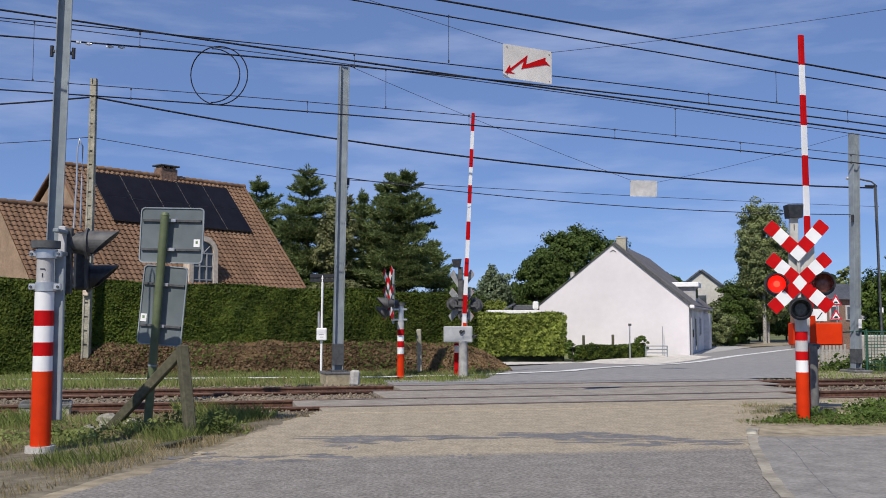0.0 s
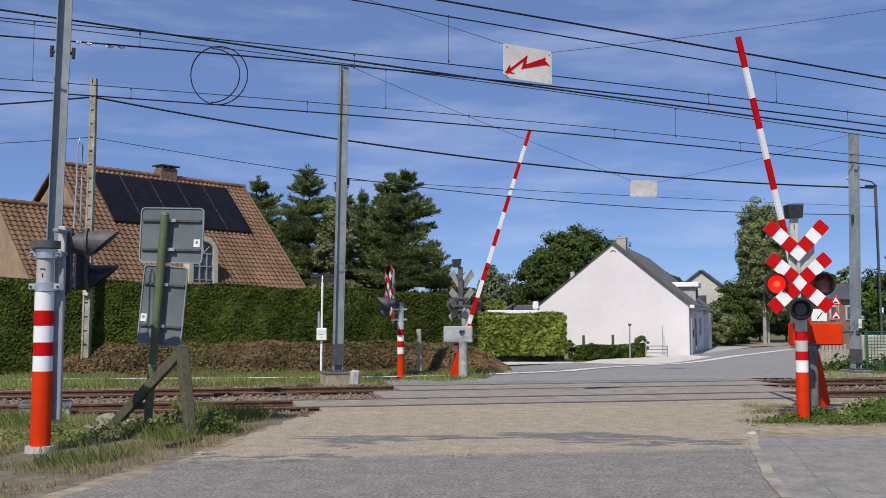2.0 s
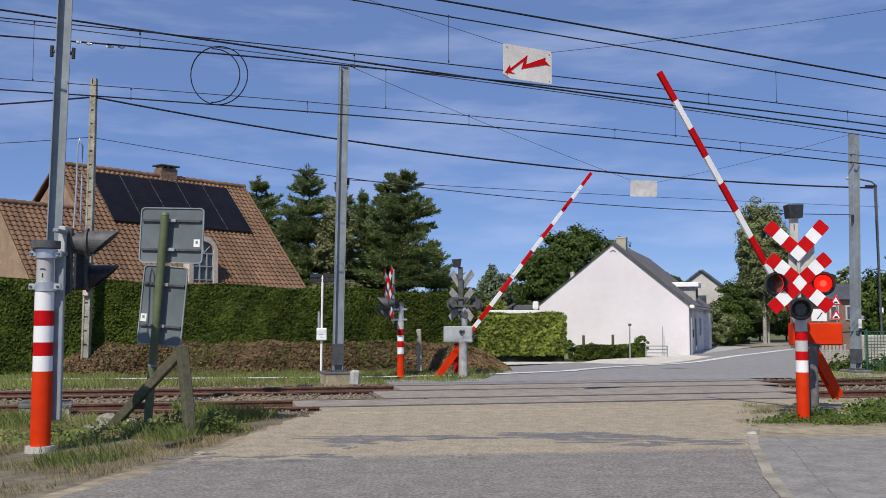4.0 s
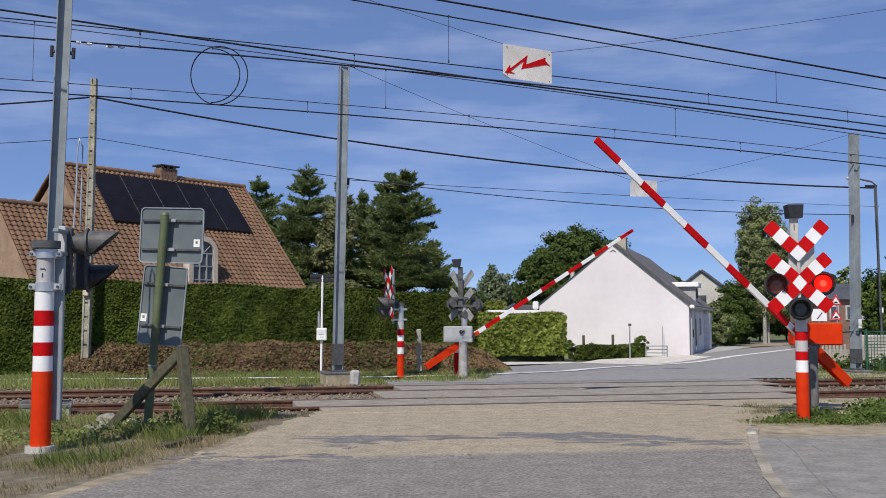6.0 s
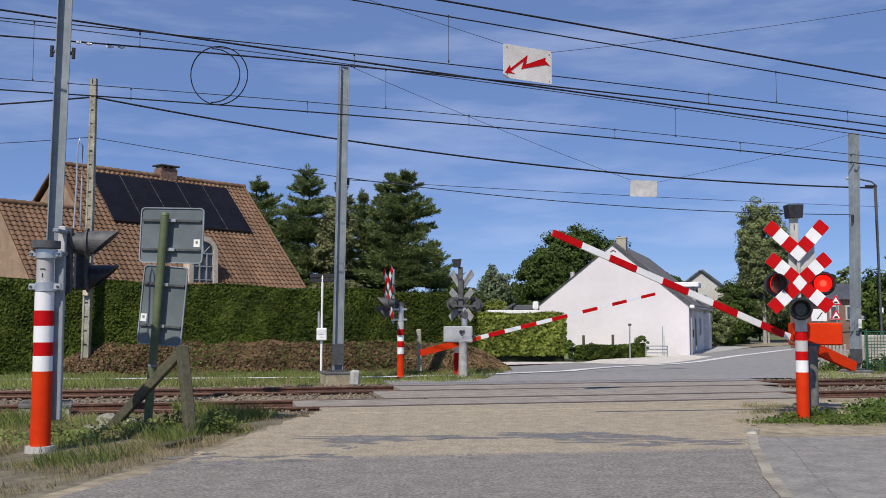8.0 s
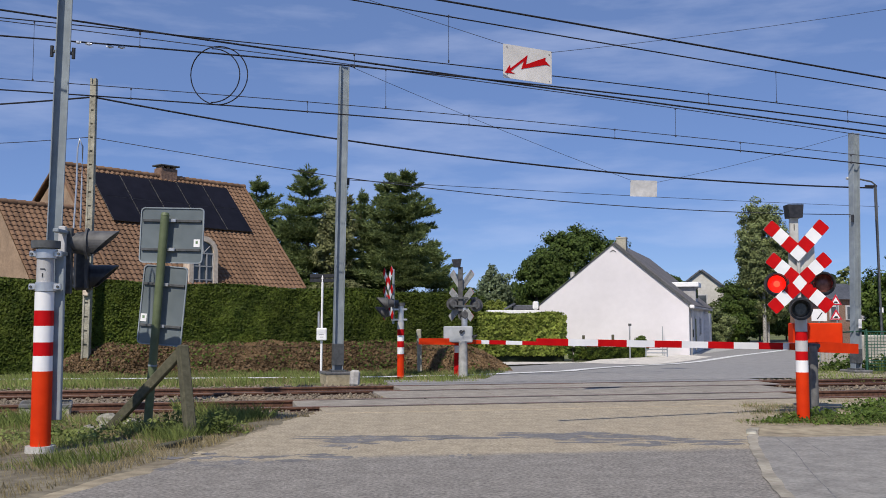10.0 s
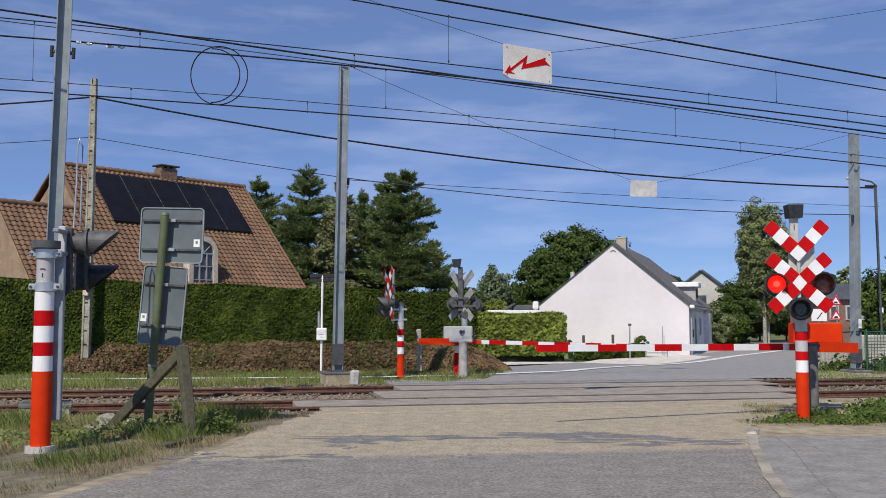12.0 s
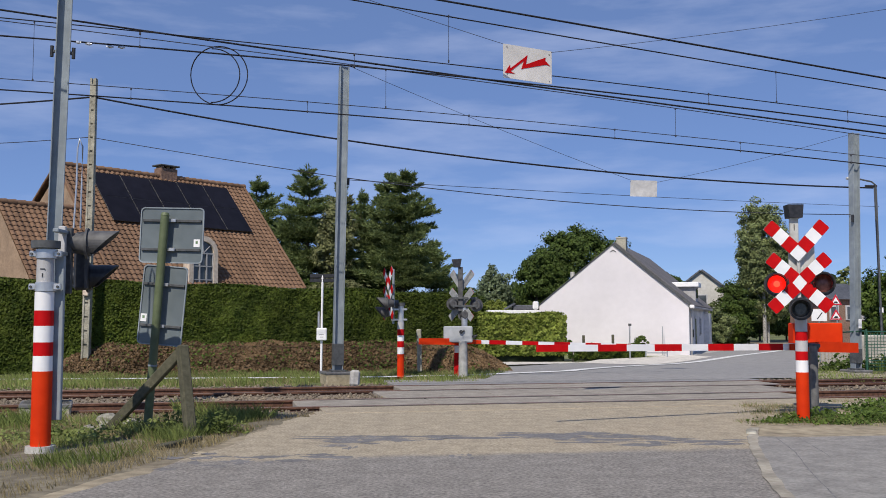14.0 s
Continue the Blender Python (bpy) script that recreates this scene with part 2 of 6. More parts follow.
def box(bm, c, s, m=None, bevel=0.0, idx=0):
    """A bevelled box of size s round the centre c."""
    r = bmesh.ops.create_cube(bm, size=1.0)
    mm = Matrix.Translation(c) @ Matrix.Diagonal((*s, 1))
    bmesh.ops.transform(bm, matrix=(m @ mm) if m else mm, verts=r["verts"])
    faces = {f for v in r["verts"] for f in v.link_faces}
    for f in faces:
        f.material_index = idx
    if bevel:
        edges = {e for v in r["verts"] for e in v.link_edges}
        bmesh.ops.bevel(bm, geom=list(edges), offset=bevel, segments=1, affect="EDGES", profile=0.5)
    return bm


def rod(bm, a, b, r, r2=None, seg=12, idx=0):
    """A capped, possibly tapered round bar from a to b."""
    a, b = Vector(a), Vector(b)
    d = b - a
    q = d.to_track_quat("Z", "Y").to_matrix().to_4x4()
    res = bmesh.ops.create_cone(bm, cap_ends=True, segments=seg, radius1=r, radius2=r if r2 is None else r2, depth=d.length)
    bmesh.ops.transform(bm, matrix=Matrix.Translation((a + b) / 2) @ q, verts=res["verts"])
    for f in {f for v in res["verts"] for f in v.link_faces}:
        f.material_index = idx
        f.smooth = len(f.verts) == 4
        if len(f.verts) != 4:
            for e in f.edges:
                e.smooth = False
    return bm


def slab(bm, pts, z0, z1, idx=0):
    """A prism over a plan outline, between two heights."""
    lo = [bm.verts.new((p[0], p[1], z0)) for p in pts]
    hi = [bm.verts.new((p[0], p[1], z1)) for p in pts]
    n = len(pts)
    fs = [bm.faces.new(hi), bm.faces.new(lo[::-1])]
    fs += [bm.faces.new((lo[i], lo[(i + 1) % n], hi[(i + 1) % n], hi[i])) for i in range(n)]
    for f in fs:
        f.material_index = idx
    bmesh.ops.recalc_face_normals(bm, faces=fs)
    return bm


def plate(bm, pts, y0, y1, idx=0):
    """A prism over an outline in x and z, between two depths."""
    a = [bm.verts.new((p[0], y0, p[1])) for p in pts]
    b = [bm.verts.new((p[0], y1, p[1])) for p in pts]
    n = len(pts)
    fs = [bm.faces.new(a), bm.faces.new(b[::-1])]
    fs += [bm.faces.new((a[i], b[i], b[(i + 1) % n], a[(i + 1) % n])) for i in range(n)]
    for f in fs:
        f.material_index = idx
    bmesh.ops.recalc_face_normals(bm, faces=fs)
    return bm


def round_rect(w, h, r, n=4):
    out = []
    for cx, cz, a0 in ((w / 2 - r, h / 2 - r, 0), (-w / 2 + r, h / 2 - r, 90), (-w / 2 + r, -h / 2 + r, 180), (w / 2 - r, -h / 2 + r, 270)):
        for i in range(n + 1):
            a = radians(a0 + 90 * i / n)
            out.append((cx + r * math.cos(a), cz + r * math.sin(a)))
    return out


def tube(bm, pts, r, seg=6):
    """A round wire along points."""
    rings = []
    for i, p in enumerate(pts):
        d = (Vector(pts[min(i + 1, len(pts) - 1)]) - Vector(pts[max(i - 1, 0)])).normalized()
        q = d.to_track_quat("Z", "Y")
        rings.append([bm.verts.new(Vector(p) + q @ Vector((r * math.cos(k * math.tau / seg), r * math.sin(k * math.tau / seg), 0))) for k in range(seg)])
    for a, b in zip(rings, rings[1:]):
        for k in range(seg):
            f = bm.faces.new((a[k], a[(k + 1) % seg], b[(k + 1) % seg], b[k]))
            f.smooth = True
    return bm


def raw(name, verts, faces, material, label="", category="", kind="", parent=None, smooth=False):
    me = bpy.data.meshes.new(name)
    me.from_pydata(verts, [], faces)
    me.materials.append(material)
    if smooth:
        me.polygons.foreach_set("use_smooth", [True] * len(me.polygons))
    ob = new(name, me)
    if parent:
        ob.parent = parent
    return tagged(ob, label, category, "", kind)


def cards(points, normals, size, rng, aspect=1.7, tilt=0.7):
    """Small leaf quads at points, facing roughly along normals."""
    n = len(points)
    d = normals + rng.normal(0, tilt, (n, 3))
    d /= np.linalg.norm(d, axis=1)[:, None] + 1e-9
    a = np.cross(d, rng.normal(0, 1, (n, 3)))
    a /= np.linalg.norm(a, axis=1)[:, None] + 1e-9
    b = np.cross(d, a)
    s = size * rng.uniform(0.6, 1.4, (n, 1))
    w, h = a * s, b * s * aspect * 0.5
    v = np.stack([points - h, points + w * 0.5, points + h, points - w * 0.5], 1).reshape(-1, 3)
    return v, np.arange(4 * n).reshape(-1, 4)


def sprays(points, along, length, width, rng):
    """Narrow needle sprays at points, lying along the given directions."""
    n = len(points)
    d = along + rng.normal(0, 0.42, (n, 3))
    d /= np.linalg.norm(d, axis=1)[:, None] + 1e-9
    a = np.cross(d, rng.normal(0, 1, (n, 3)))
    a /= np.linalg.norm(a, axis=1)[:, None] + 1e-9
    L = length * rng.uniform(0.5, 1.5, (n, 1))
    W = width * rng.uniform(0.6, 1.4, (n, 1))
    v = np.stack([points, points + d * L * 0.45 + a * W * 0.5, points + d * L, points + d * L * 0.45 - a * W * 0.5], 1).reshape(-1, 3)
    return v, np.arange(4 * n).reshape(-1, 4)


def ground_z(y):
    t = min(max((y - 27) / 21.0, 0), 1)
    return -0.45 * t * t * (3 - 2 * t)


SLOPE = 0.221
TRACK = math.atan(SLOPE)


# ---- ground, roads, railway ----
def sheet(name, outline, lift, material, label, category, kind="structure", step=1.5, rag=0.0):
    """A surface over a plan outline that follows the ground, lifted above it."""
    bm = bmesh.new()
    if rag:
        rng = random.Random(len(outline))
        fine = []
        for (ax, ay), (bx, by) in zip(outline, outline[1:] + outline[:1]):
            n = max(1, min(40, int(math.hypot(bx - ax, by - ay) / 0.22)))
            fine += [(ax + (bx - ax) * i / n + (rng.gauss(0, rag) if i else 0), ay + (by - ay) * i / n + (rng.gauss(0, rag) if i else 0)) for i in range(n)]
        outline = fine
    vs = [bm.verts.new((p[0], p[1], 0)) for p in outline]
    bm.faces.new(vs)
    ys = [p[1] for p in outline]
    y = math.floor(min(ys)) + step
    while y < min(max(ys), 60):
        bmesh.ops.bisect_plane(bm, geom=bm.verts[:] + bm.edges[:] + bm.faces[:], plane_co=(0, y, 0), plane_no=(0, 1, 0))
        y += step
    for v in bm.verts:
        v.co.z = ground_z(v.co.y) + lift
    bmesh.ops.recalc_face_normals(bm, faces=bm.faces)
    for f in bm.faces:
        if f.normal.z < 0:
            f.normal_flip()
    ob = finish(name, bm, material)
    return tagged(ob, label, category, "", kind)


def build_ground():
    xs = [-2500, -600, -150, -60] + list(range(-40, 41, 2)) + [60, 150, 600, 2500]
    ys = [-2500, -400, -60, -20] + [i * 1.5 for i in range(-6, 40)] + [70, 90, 130, 250, 700, 2500]
    rng = random.Random(3)
    verts = [(x, y, ground_z(y) - 0.05 + (-0.25 if abs(y - 20.2 - SLOPE * x) < 3.3 else rng.uniform(-0.02, 0.025) if abs(x) < 40 and -8 < y < 60 else 0)) for y in ys for x in xs]
    w = len(xs)
    faces = [(j * w + i, j * w + i + 1, (j + 1) * w + i + 1, (j + 1) * w + i) for j in range(len(ys) - 1) for i in range(w - 1)]
    raw("ground", verts, faces, MEADOW, "dry summer grass and bare soil around the crossing", "ground", "structure", smooth=True)
    sheet("verge_left", [(-14, 2), (-2.979, 8.485), (-2.663, 9.565), (-2.005, 11.681), (-1.594, 14.527), (-2.6, 16.4), (-14, 13.9)], -0.003, SOIL_DARK, "bare earthy verge with weeds beside the road", "verge")
    sheet("sand_strip", [(-4.6, 6.6), (-3.42, 8.485), (-3.24, 9.565), (-2.85, 11.3), (-2.72, 12.6), (-2.5, 14.3), (-2.2, 14.3), (-2.3, 11.681), (-2.7, 9.565), (-2.979, 8.485), (-4.1, 6.0)], 0.002, SOIL, "pale sand strip along the worn asphalt edge", "verge", rag=0.05)
    sheet("verge_right", [(3.902, 13.639), (5.583, 19.091), (13, 19.6), (13, 12.9), (5.75, 12.5), (3.95, 12.5)], 0.0, SOIL, "weedy soil patch around the barrier", "verge", rag=0.05)
    sheet("road", [(-4.6, -25), (5.5, -25), (2.989, 8.485), (3.589, 11.432), (4.299, 13.923), (6.287, 19.947), (-1.756, 17.817), (-2.45, 14.069), (-2.55, 11.835), (-2.98, 9.565), (-3.25, 8.485), (-4.3, 3)], 0.006, ROAD, "grey worn asphalt road towards the crossing", "road", rag=0.05)
    sheet("side_path", [(2.86, 8.485), (3.13, 9.77), (3.42, 11.0), (3.90, 12.85), (4.6, 12.78), (5.75, 12.93), (14, 13.4), (14, 2), (5.6, 2)], 0.013, PATH, "grey paved side path with a joint", "path")
    rng = random.Random(5)
    # flecks of tar in bands across the worn asphalt
    for a, b, w in (((-1.747, 12.673), (1.592, 13.042), 0.16), ((0.566, 13.170), (3.659, 12.267), 0.30), ((-2.259, 10.705), (-0.771, 11.011), 0.14), ((-2.764, 10.791), (-1.866, 10.878), 0.3), ((-1.552, 12.267), (-0.028, 12.496), 0.22), ((1.649, 13.502), (3.443, 12.047), 0.10), ((-1.148, 11.681), (-0.892, 11.783), 0.07), ((0.164, 11.148), (0.405, 10.878), 0.05)):
        (ax, ay), (bx, by) = a, b
        bm = bmesh.new()
        span = math.hypot(bx - ax, by - ay)
        for i in range(int(6 + span * w * 46)):
            k = rng.random()
            x, y = ax + (bx - ax) * k + rng.gauss(0, 0.1), ay + (by - ay) * k + rng.gauss(0, w * 0.85)
            L, h = rng.uniform(0.08, 0.42) * min(1.0, span * 0.4), rng.uniform(0.03, 0.17)
            n = 7
            up = [(x + L * (j / n - 0.5) * 2, y + h * rng.uniform(0.2, 1.2) * math.sin(math.pi * (j + 0.3) / (n + 0.6))) for j in range(n + 1)]
            dn = [(px, y - h * rng.uniform(0.2, 1.2) * math.sin(math.pi * (j + 0.3) / (n + 0.6))) for j, (px, py) in enumerate(up)]
            bm.faces.new([bm.verts.new((px, py, 0.0068 + i * 0.00002)) for px, py in dn + up[::-1]])
        tagged(finish("tar_patching", bm, TAR), "dark ragged tar patching across the asphalt", "tar patching", "", "stuff")
    # drain groove along the side path
    for k, (pts, w) in enumerate((([(4.33, 13.9), (3.78, 12.2), (3.50, 11.1), (3.17, 9.77), (2.90, 8.432)], 0.062), ([(4.24, 12.75), (3.98, 11.3), (3.70, 10.2), (3.52, 9.432), (3.30, 8.432)], 0.008), ([(4.52, 12.75), (4.30, 11.3), (4.22, 10.9)], 0.006))):
        sheet("joint", [(x - w, y) for x, y in pts] + [(x + w, y) for x, y in pts[::-1]], 0.0148, TAR if k else KERB, "fine crack across the side path" if k else "worn sandy concrete edging along the side path", "crack" if k else "edging", step=50, rag=0.003 if k else 0.012)
    # beyond the railway
    sheet("far_road", [(0.083, 24.315), (0.685, 26.233), (1.910, 35.019), (5.462, 44.501), (10.370, 49.853), (14.945, 58.279), (21.785, 70.144), (26.415, 76.367), (29.804, 76.367), (60, 75), (60, 66), (23.674, 62.507), (15.279, 40.873), (9.451, 25.977)], 0.004, ASPHALT_FAR, "grey asphalt road curving away past the white house", "road")
    sheet("verge_far", [(8.908, 25.479), (17.144, 47.067), (25.147, 67.399), (40, 60), (40, 33), (14, 27.5)], -0.008, SOIL, "dry soil and weeds beyond the railway", "verge")
    sheet("driveway", [(11.847, 51.337), (14.783, 60.319), (19.805, 74.710), (22.483, 78.099), (22.239, 71.603), (14.858, 57.310)], 0.010, CONCRETE_PALE, "pale paved driveway beside the house", "driveway")
    sheet("gravel_strip", [(5.967, 44.501), (7.708, 49.143), (11.008, 52.913), (13.591, 55.466), (14.317, 52.913), (8.499, 40.873)], 0.014, GRAVEL, "pale gravel strip before the house", "gravel")
    sheet("gravel_strip", [(2.2, 40.0), (5.3, 43.6), (6.4, 46.0), (3.0, 46.2), (1.4, 44.6)], 0.012, GRAVEL, "pale gravel strip at the hedge foot", "gravel", rag=0.08)
    sheet("dry_verge", [(21.6, 71.6), (26.4, 76.4), (31, 76.4), (38, 95), (24, 95)], 0.016, SOIL, "dry straw-coloured verge by the road bend", "verge", rag=0.1)
    solid("drain_stone", box(bmesh.new(), (0, 0, -0.02), (0.14, 0.5, 0.10), bevel=0.015), CONCRETE_OLD, pose(*(4.12, 13.35, 0.000), 0, 0, -17), "small pale kerb stone at the path corner", "kerb stone")
    line = [(-13.830, 24.768), (-6.999, 25.479), (-2.123, 25.977), (0.706, 27.033), (3.609, 29.426), (8.183, 39.357), (15.763, 53.737), (23.160, 66.106)]
    for (ax, ay), (bx, by) in zip(line, line[1:]):
        d = Vector((bx - ax, by - ay)).normalized()
        nx, ny = -d.y * 0.22, d.x * 0.22
        sheet("edge_line", [(ax - nx, ay - ny), (bx - nx, by - ny), (bx + nx, by + ny), (ax + nx, ay + ny)], 0.020, LINE_WHITE, "white painted road edge line", "road marking")


RAILS = (17.59, 19.13, 21.28, 22.81)


def rail_mesh(x0, x1):
    """Flat-bottomed rail along x, head top at height 0."""
    prof = [(-0.072, -0.17), (0.072, -0.17), (0.072, -0.155), (0.012, -0.135), (0.010, -0.05), (0.035, -0.04), (0.036, -0.008), (0.028, 0), (-0.028, 0), (-0.036, -0.008), (-0.035, -0.04), (-0.010, -0.05), (-0.012, -0.135), (-0.072, -0.155)]
    bm = bmesh.new()
    a = [bm.verts.new((x0, y, z)) for y, z in prof]
    b = [bm.verts.new((x1, y, z)) for y, z in prof]
    n = len(prof)
    for i in range(n):
        f = bm.faces.new((a[i], a[(i + 1) % n], b[(i + 1) % n], b[i]))
        f.material_index = 1 if i in (6, 7, 8) else 0
    bm.faces.new(a), bm.faces.new(b[::-1])
    bmesh.ops.recalc_face_normals(bm, faces=bm.faces)
    return bm


def build_railway():
    rng = np.random.default_rng(4)
    for t in (0, 1):
        y0 = (RAILS[2 * t] + RAILS[2 * t + 1]) / 2
        track = thing("railway_track", (0, y0, 0), "straight railway track with rusty rails on concrete sleepers", "railway track", "railway tracks", "structure", rz=math.degrees(TRACK))
        for s in (-0.752, 0.752):
            r = part("rail", rail_mesh(-70, 70), [RUST, RAIL_TOP], track)
            r.location = (0, s, 0.026)
        sl = None
        for i in range(-46, 47):
            x = i * 0.62
            if (-2.6 if t == 0 else -0.3) < x < (6.6 if t == 0 else 8.4):
                continue
            if sl is None:
                bm = box(bmesh.new(), (0, 0, -0.215), (0.26, 2.5, 0.17), bevel=0.02)
                sl = part("sleeper", bm, CONCRETE_OLD, track)
                ob = sl
            else:
                ob = new("sleeper", sl.data)
                ob.parent = track
            ob.location = (x, 0, 0)
    # ballast bed, one low sheet with loose stones on it
    c, s = math.cos(TRACK), math.sin(TRACK)
    bm = bmesh.new()
    for a, b, v0, v1, z in ((-75, -3.0, -4.0, -1.05, -0.150), (6.9, 75, -4.0, -1.05, -0.150), (-75, -0.6, -1.05, 3.8, -0.150), (8.4, 75, -1.05, 3.8, -0.150),
                            (-75, -2.8, -4.1, -2.66, -0.045), (6.4, 75, -4.1, -2.66, -0.045), (-75, -1.3, -0.96, 0.94, -0.045), (7.7, 75, -0.96, 0.94, -0.045), (-75, -0.5, 2.66, 3.9, -0.055), (8.8, 75, 2.66, 3.9, -0.055)):
        slab(bm, [(x * c - y * s, 20.2 + x * s + y * c) for x, y in ((a, v0), (b, v0), (b, v1), (a, v1))], -0.4 - 0.002 * (z > -0.1), z)
    solid("ballast_bed", bm, BALLAST, pose(0, 0, 0), "grey-brown crushed stone ballast under the rails", "ballast", kind="structure")
    n = 16000
    u = np.concatenate([rng.uniform(-16, -0.4, n * 2 // 3), rng.uniform(6.3, 16, n // 3)])
    v = rng.uniform(-4.3, 3.9, len(u))
    near_rail = np.min(np.abs(v[:, None] - np.array([-2.6, -1.1, 1.05, 2.55])[None]), axis=1) < 0.10
    off_deck = np.where(v < -1.0, (u < -2.75) | (u > 6.5), np.where(v < 1.0, (u < -1.25) | (u > 7.7), (u < -0.55) | (u > 8.5)))
    u, v = u[~near_rail & off_deck], v[~near_rail & off_deck]
    px, py = u * c - v * s, 20.2 + u * s + v * c
    base = np.array([(1, 0, 0), (-1, 0, 0), (0, 1, 0), (0, -1, 0), (0, 0, 1), (0, 0, -1)], float)
    tri = np.array([(0, 2, 4), (2, 1, 4), (1, 3, 4), (3, 0, 4), (2, 0, 5), (1, 2, 5), (3, 1, 5), (0, 3, 5)])
    r = rng.uniform(0.018, 0.042, (len(u), 1, 1))
    vv = base[None] * r * rng.uniform(0.6, 1.4, (len(u), 6, 3))
    vv += np.stack([px, py, np.where((np.abs(v + 1.8) < 0.8) | (np.abs(v - 1.8) < 0.8), -0.150, -0.045) + rng.uniform(-0.02, 0.03, len(u))], 1)[:, None]
    ff = tri[None] + (np.arange(len(u)) * 6)[:, None, None]
    raw("ballast_stones", vv.reshape(-1, 3).tolist(), ff.reshape(-1, 3).tolist(), BALLAST, "loose crushed stones between and beside the rails", "ballast", "stuff")
    # crossing deck: strips of asphalt between the rails
    deck = thing("crossing_deck", (0, 20.2, 0), "grey asphalt and concrete deck panels between the rails", "crossing deck", kind="structure", rz=math.degrees(TRACK))
    strips = ((-3.7, -2.63, -2.75, 6.3, ASPHALT_WARM), (-2.49, -1.10, -3.1, 6.9, DECK), (-0.98, 1.00, -1.3, 7.7, DECK), (1.12, 2.50, -0.6, 8.4, DECK), (2.61, 4.6, -0.5, 8.8, ASPHALT_FAR))
    for y0, y1, x0, x1, m in strips:
        n = 4
        for i in range(n):
            a, b = x0 + (x1 - x0) * i / n, x0 + (x1 - x0) * (i + 1) / n
            bm = box(bmesh.new(), ((a + b) / 2, (y0 + y1) / 2, -0.085), (b - a - 0.012, y1 - y0, 0.2), bevel=0.012)
            part("deck_panel", bm, m, deck)
    rnd = random.Random(12)
    for v, w in ((-2.60, 0.15), (-1.10, 0.11), (1.03, 0.12), (2.58, 0.12), (3.3, 0.05)):
        x, end = (-2.6, 6.6) if v < -1 else (-0.5, 8.2)
        bm = bmesh.new()
        top, low = [], []
        while x < end:
            k = w * rnd.uniform(0.35, 1.0)
            top.append((x, v + k * rnd.uniform(0.6, 1.1)))
            low.append((x, v - k * rnd.uniform(0.6, 1.1)))
            x += rnd.uniform(0.25, 0.7)
        lo, hi = [[bm.verts.new((p[0], p[1], 0.021)) for p in row] for row in (low, top)]
        for i in range(len(lo) - 1):
            bm.faces.new((lo[i], lo[i + 1], hi[i + 1], hi[i]))
        part("tar_joint", bm, TAR_DARK, deck)


# ---- overhead line ----
def wire(name, a, b, sag, r, material, label, category="wire", group="overhead wires", n=40):
    a, b = Vector(a), Vector(b)
    pts = []
    for i in range(n + 1):
        k = i / n
        p = a.lerp(b, k)
        p.z -= sag * 4 * k * (1 - k)
        pts.append(p - a)
    solid(name, tube(bmesh.new(), pts, r * (1.15 if material == CABLE else 1.0)), material, pose(*a), label, category, group)


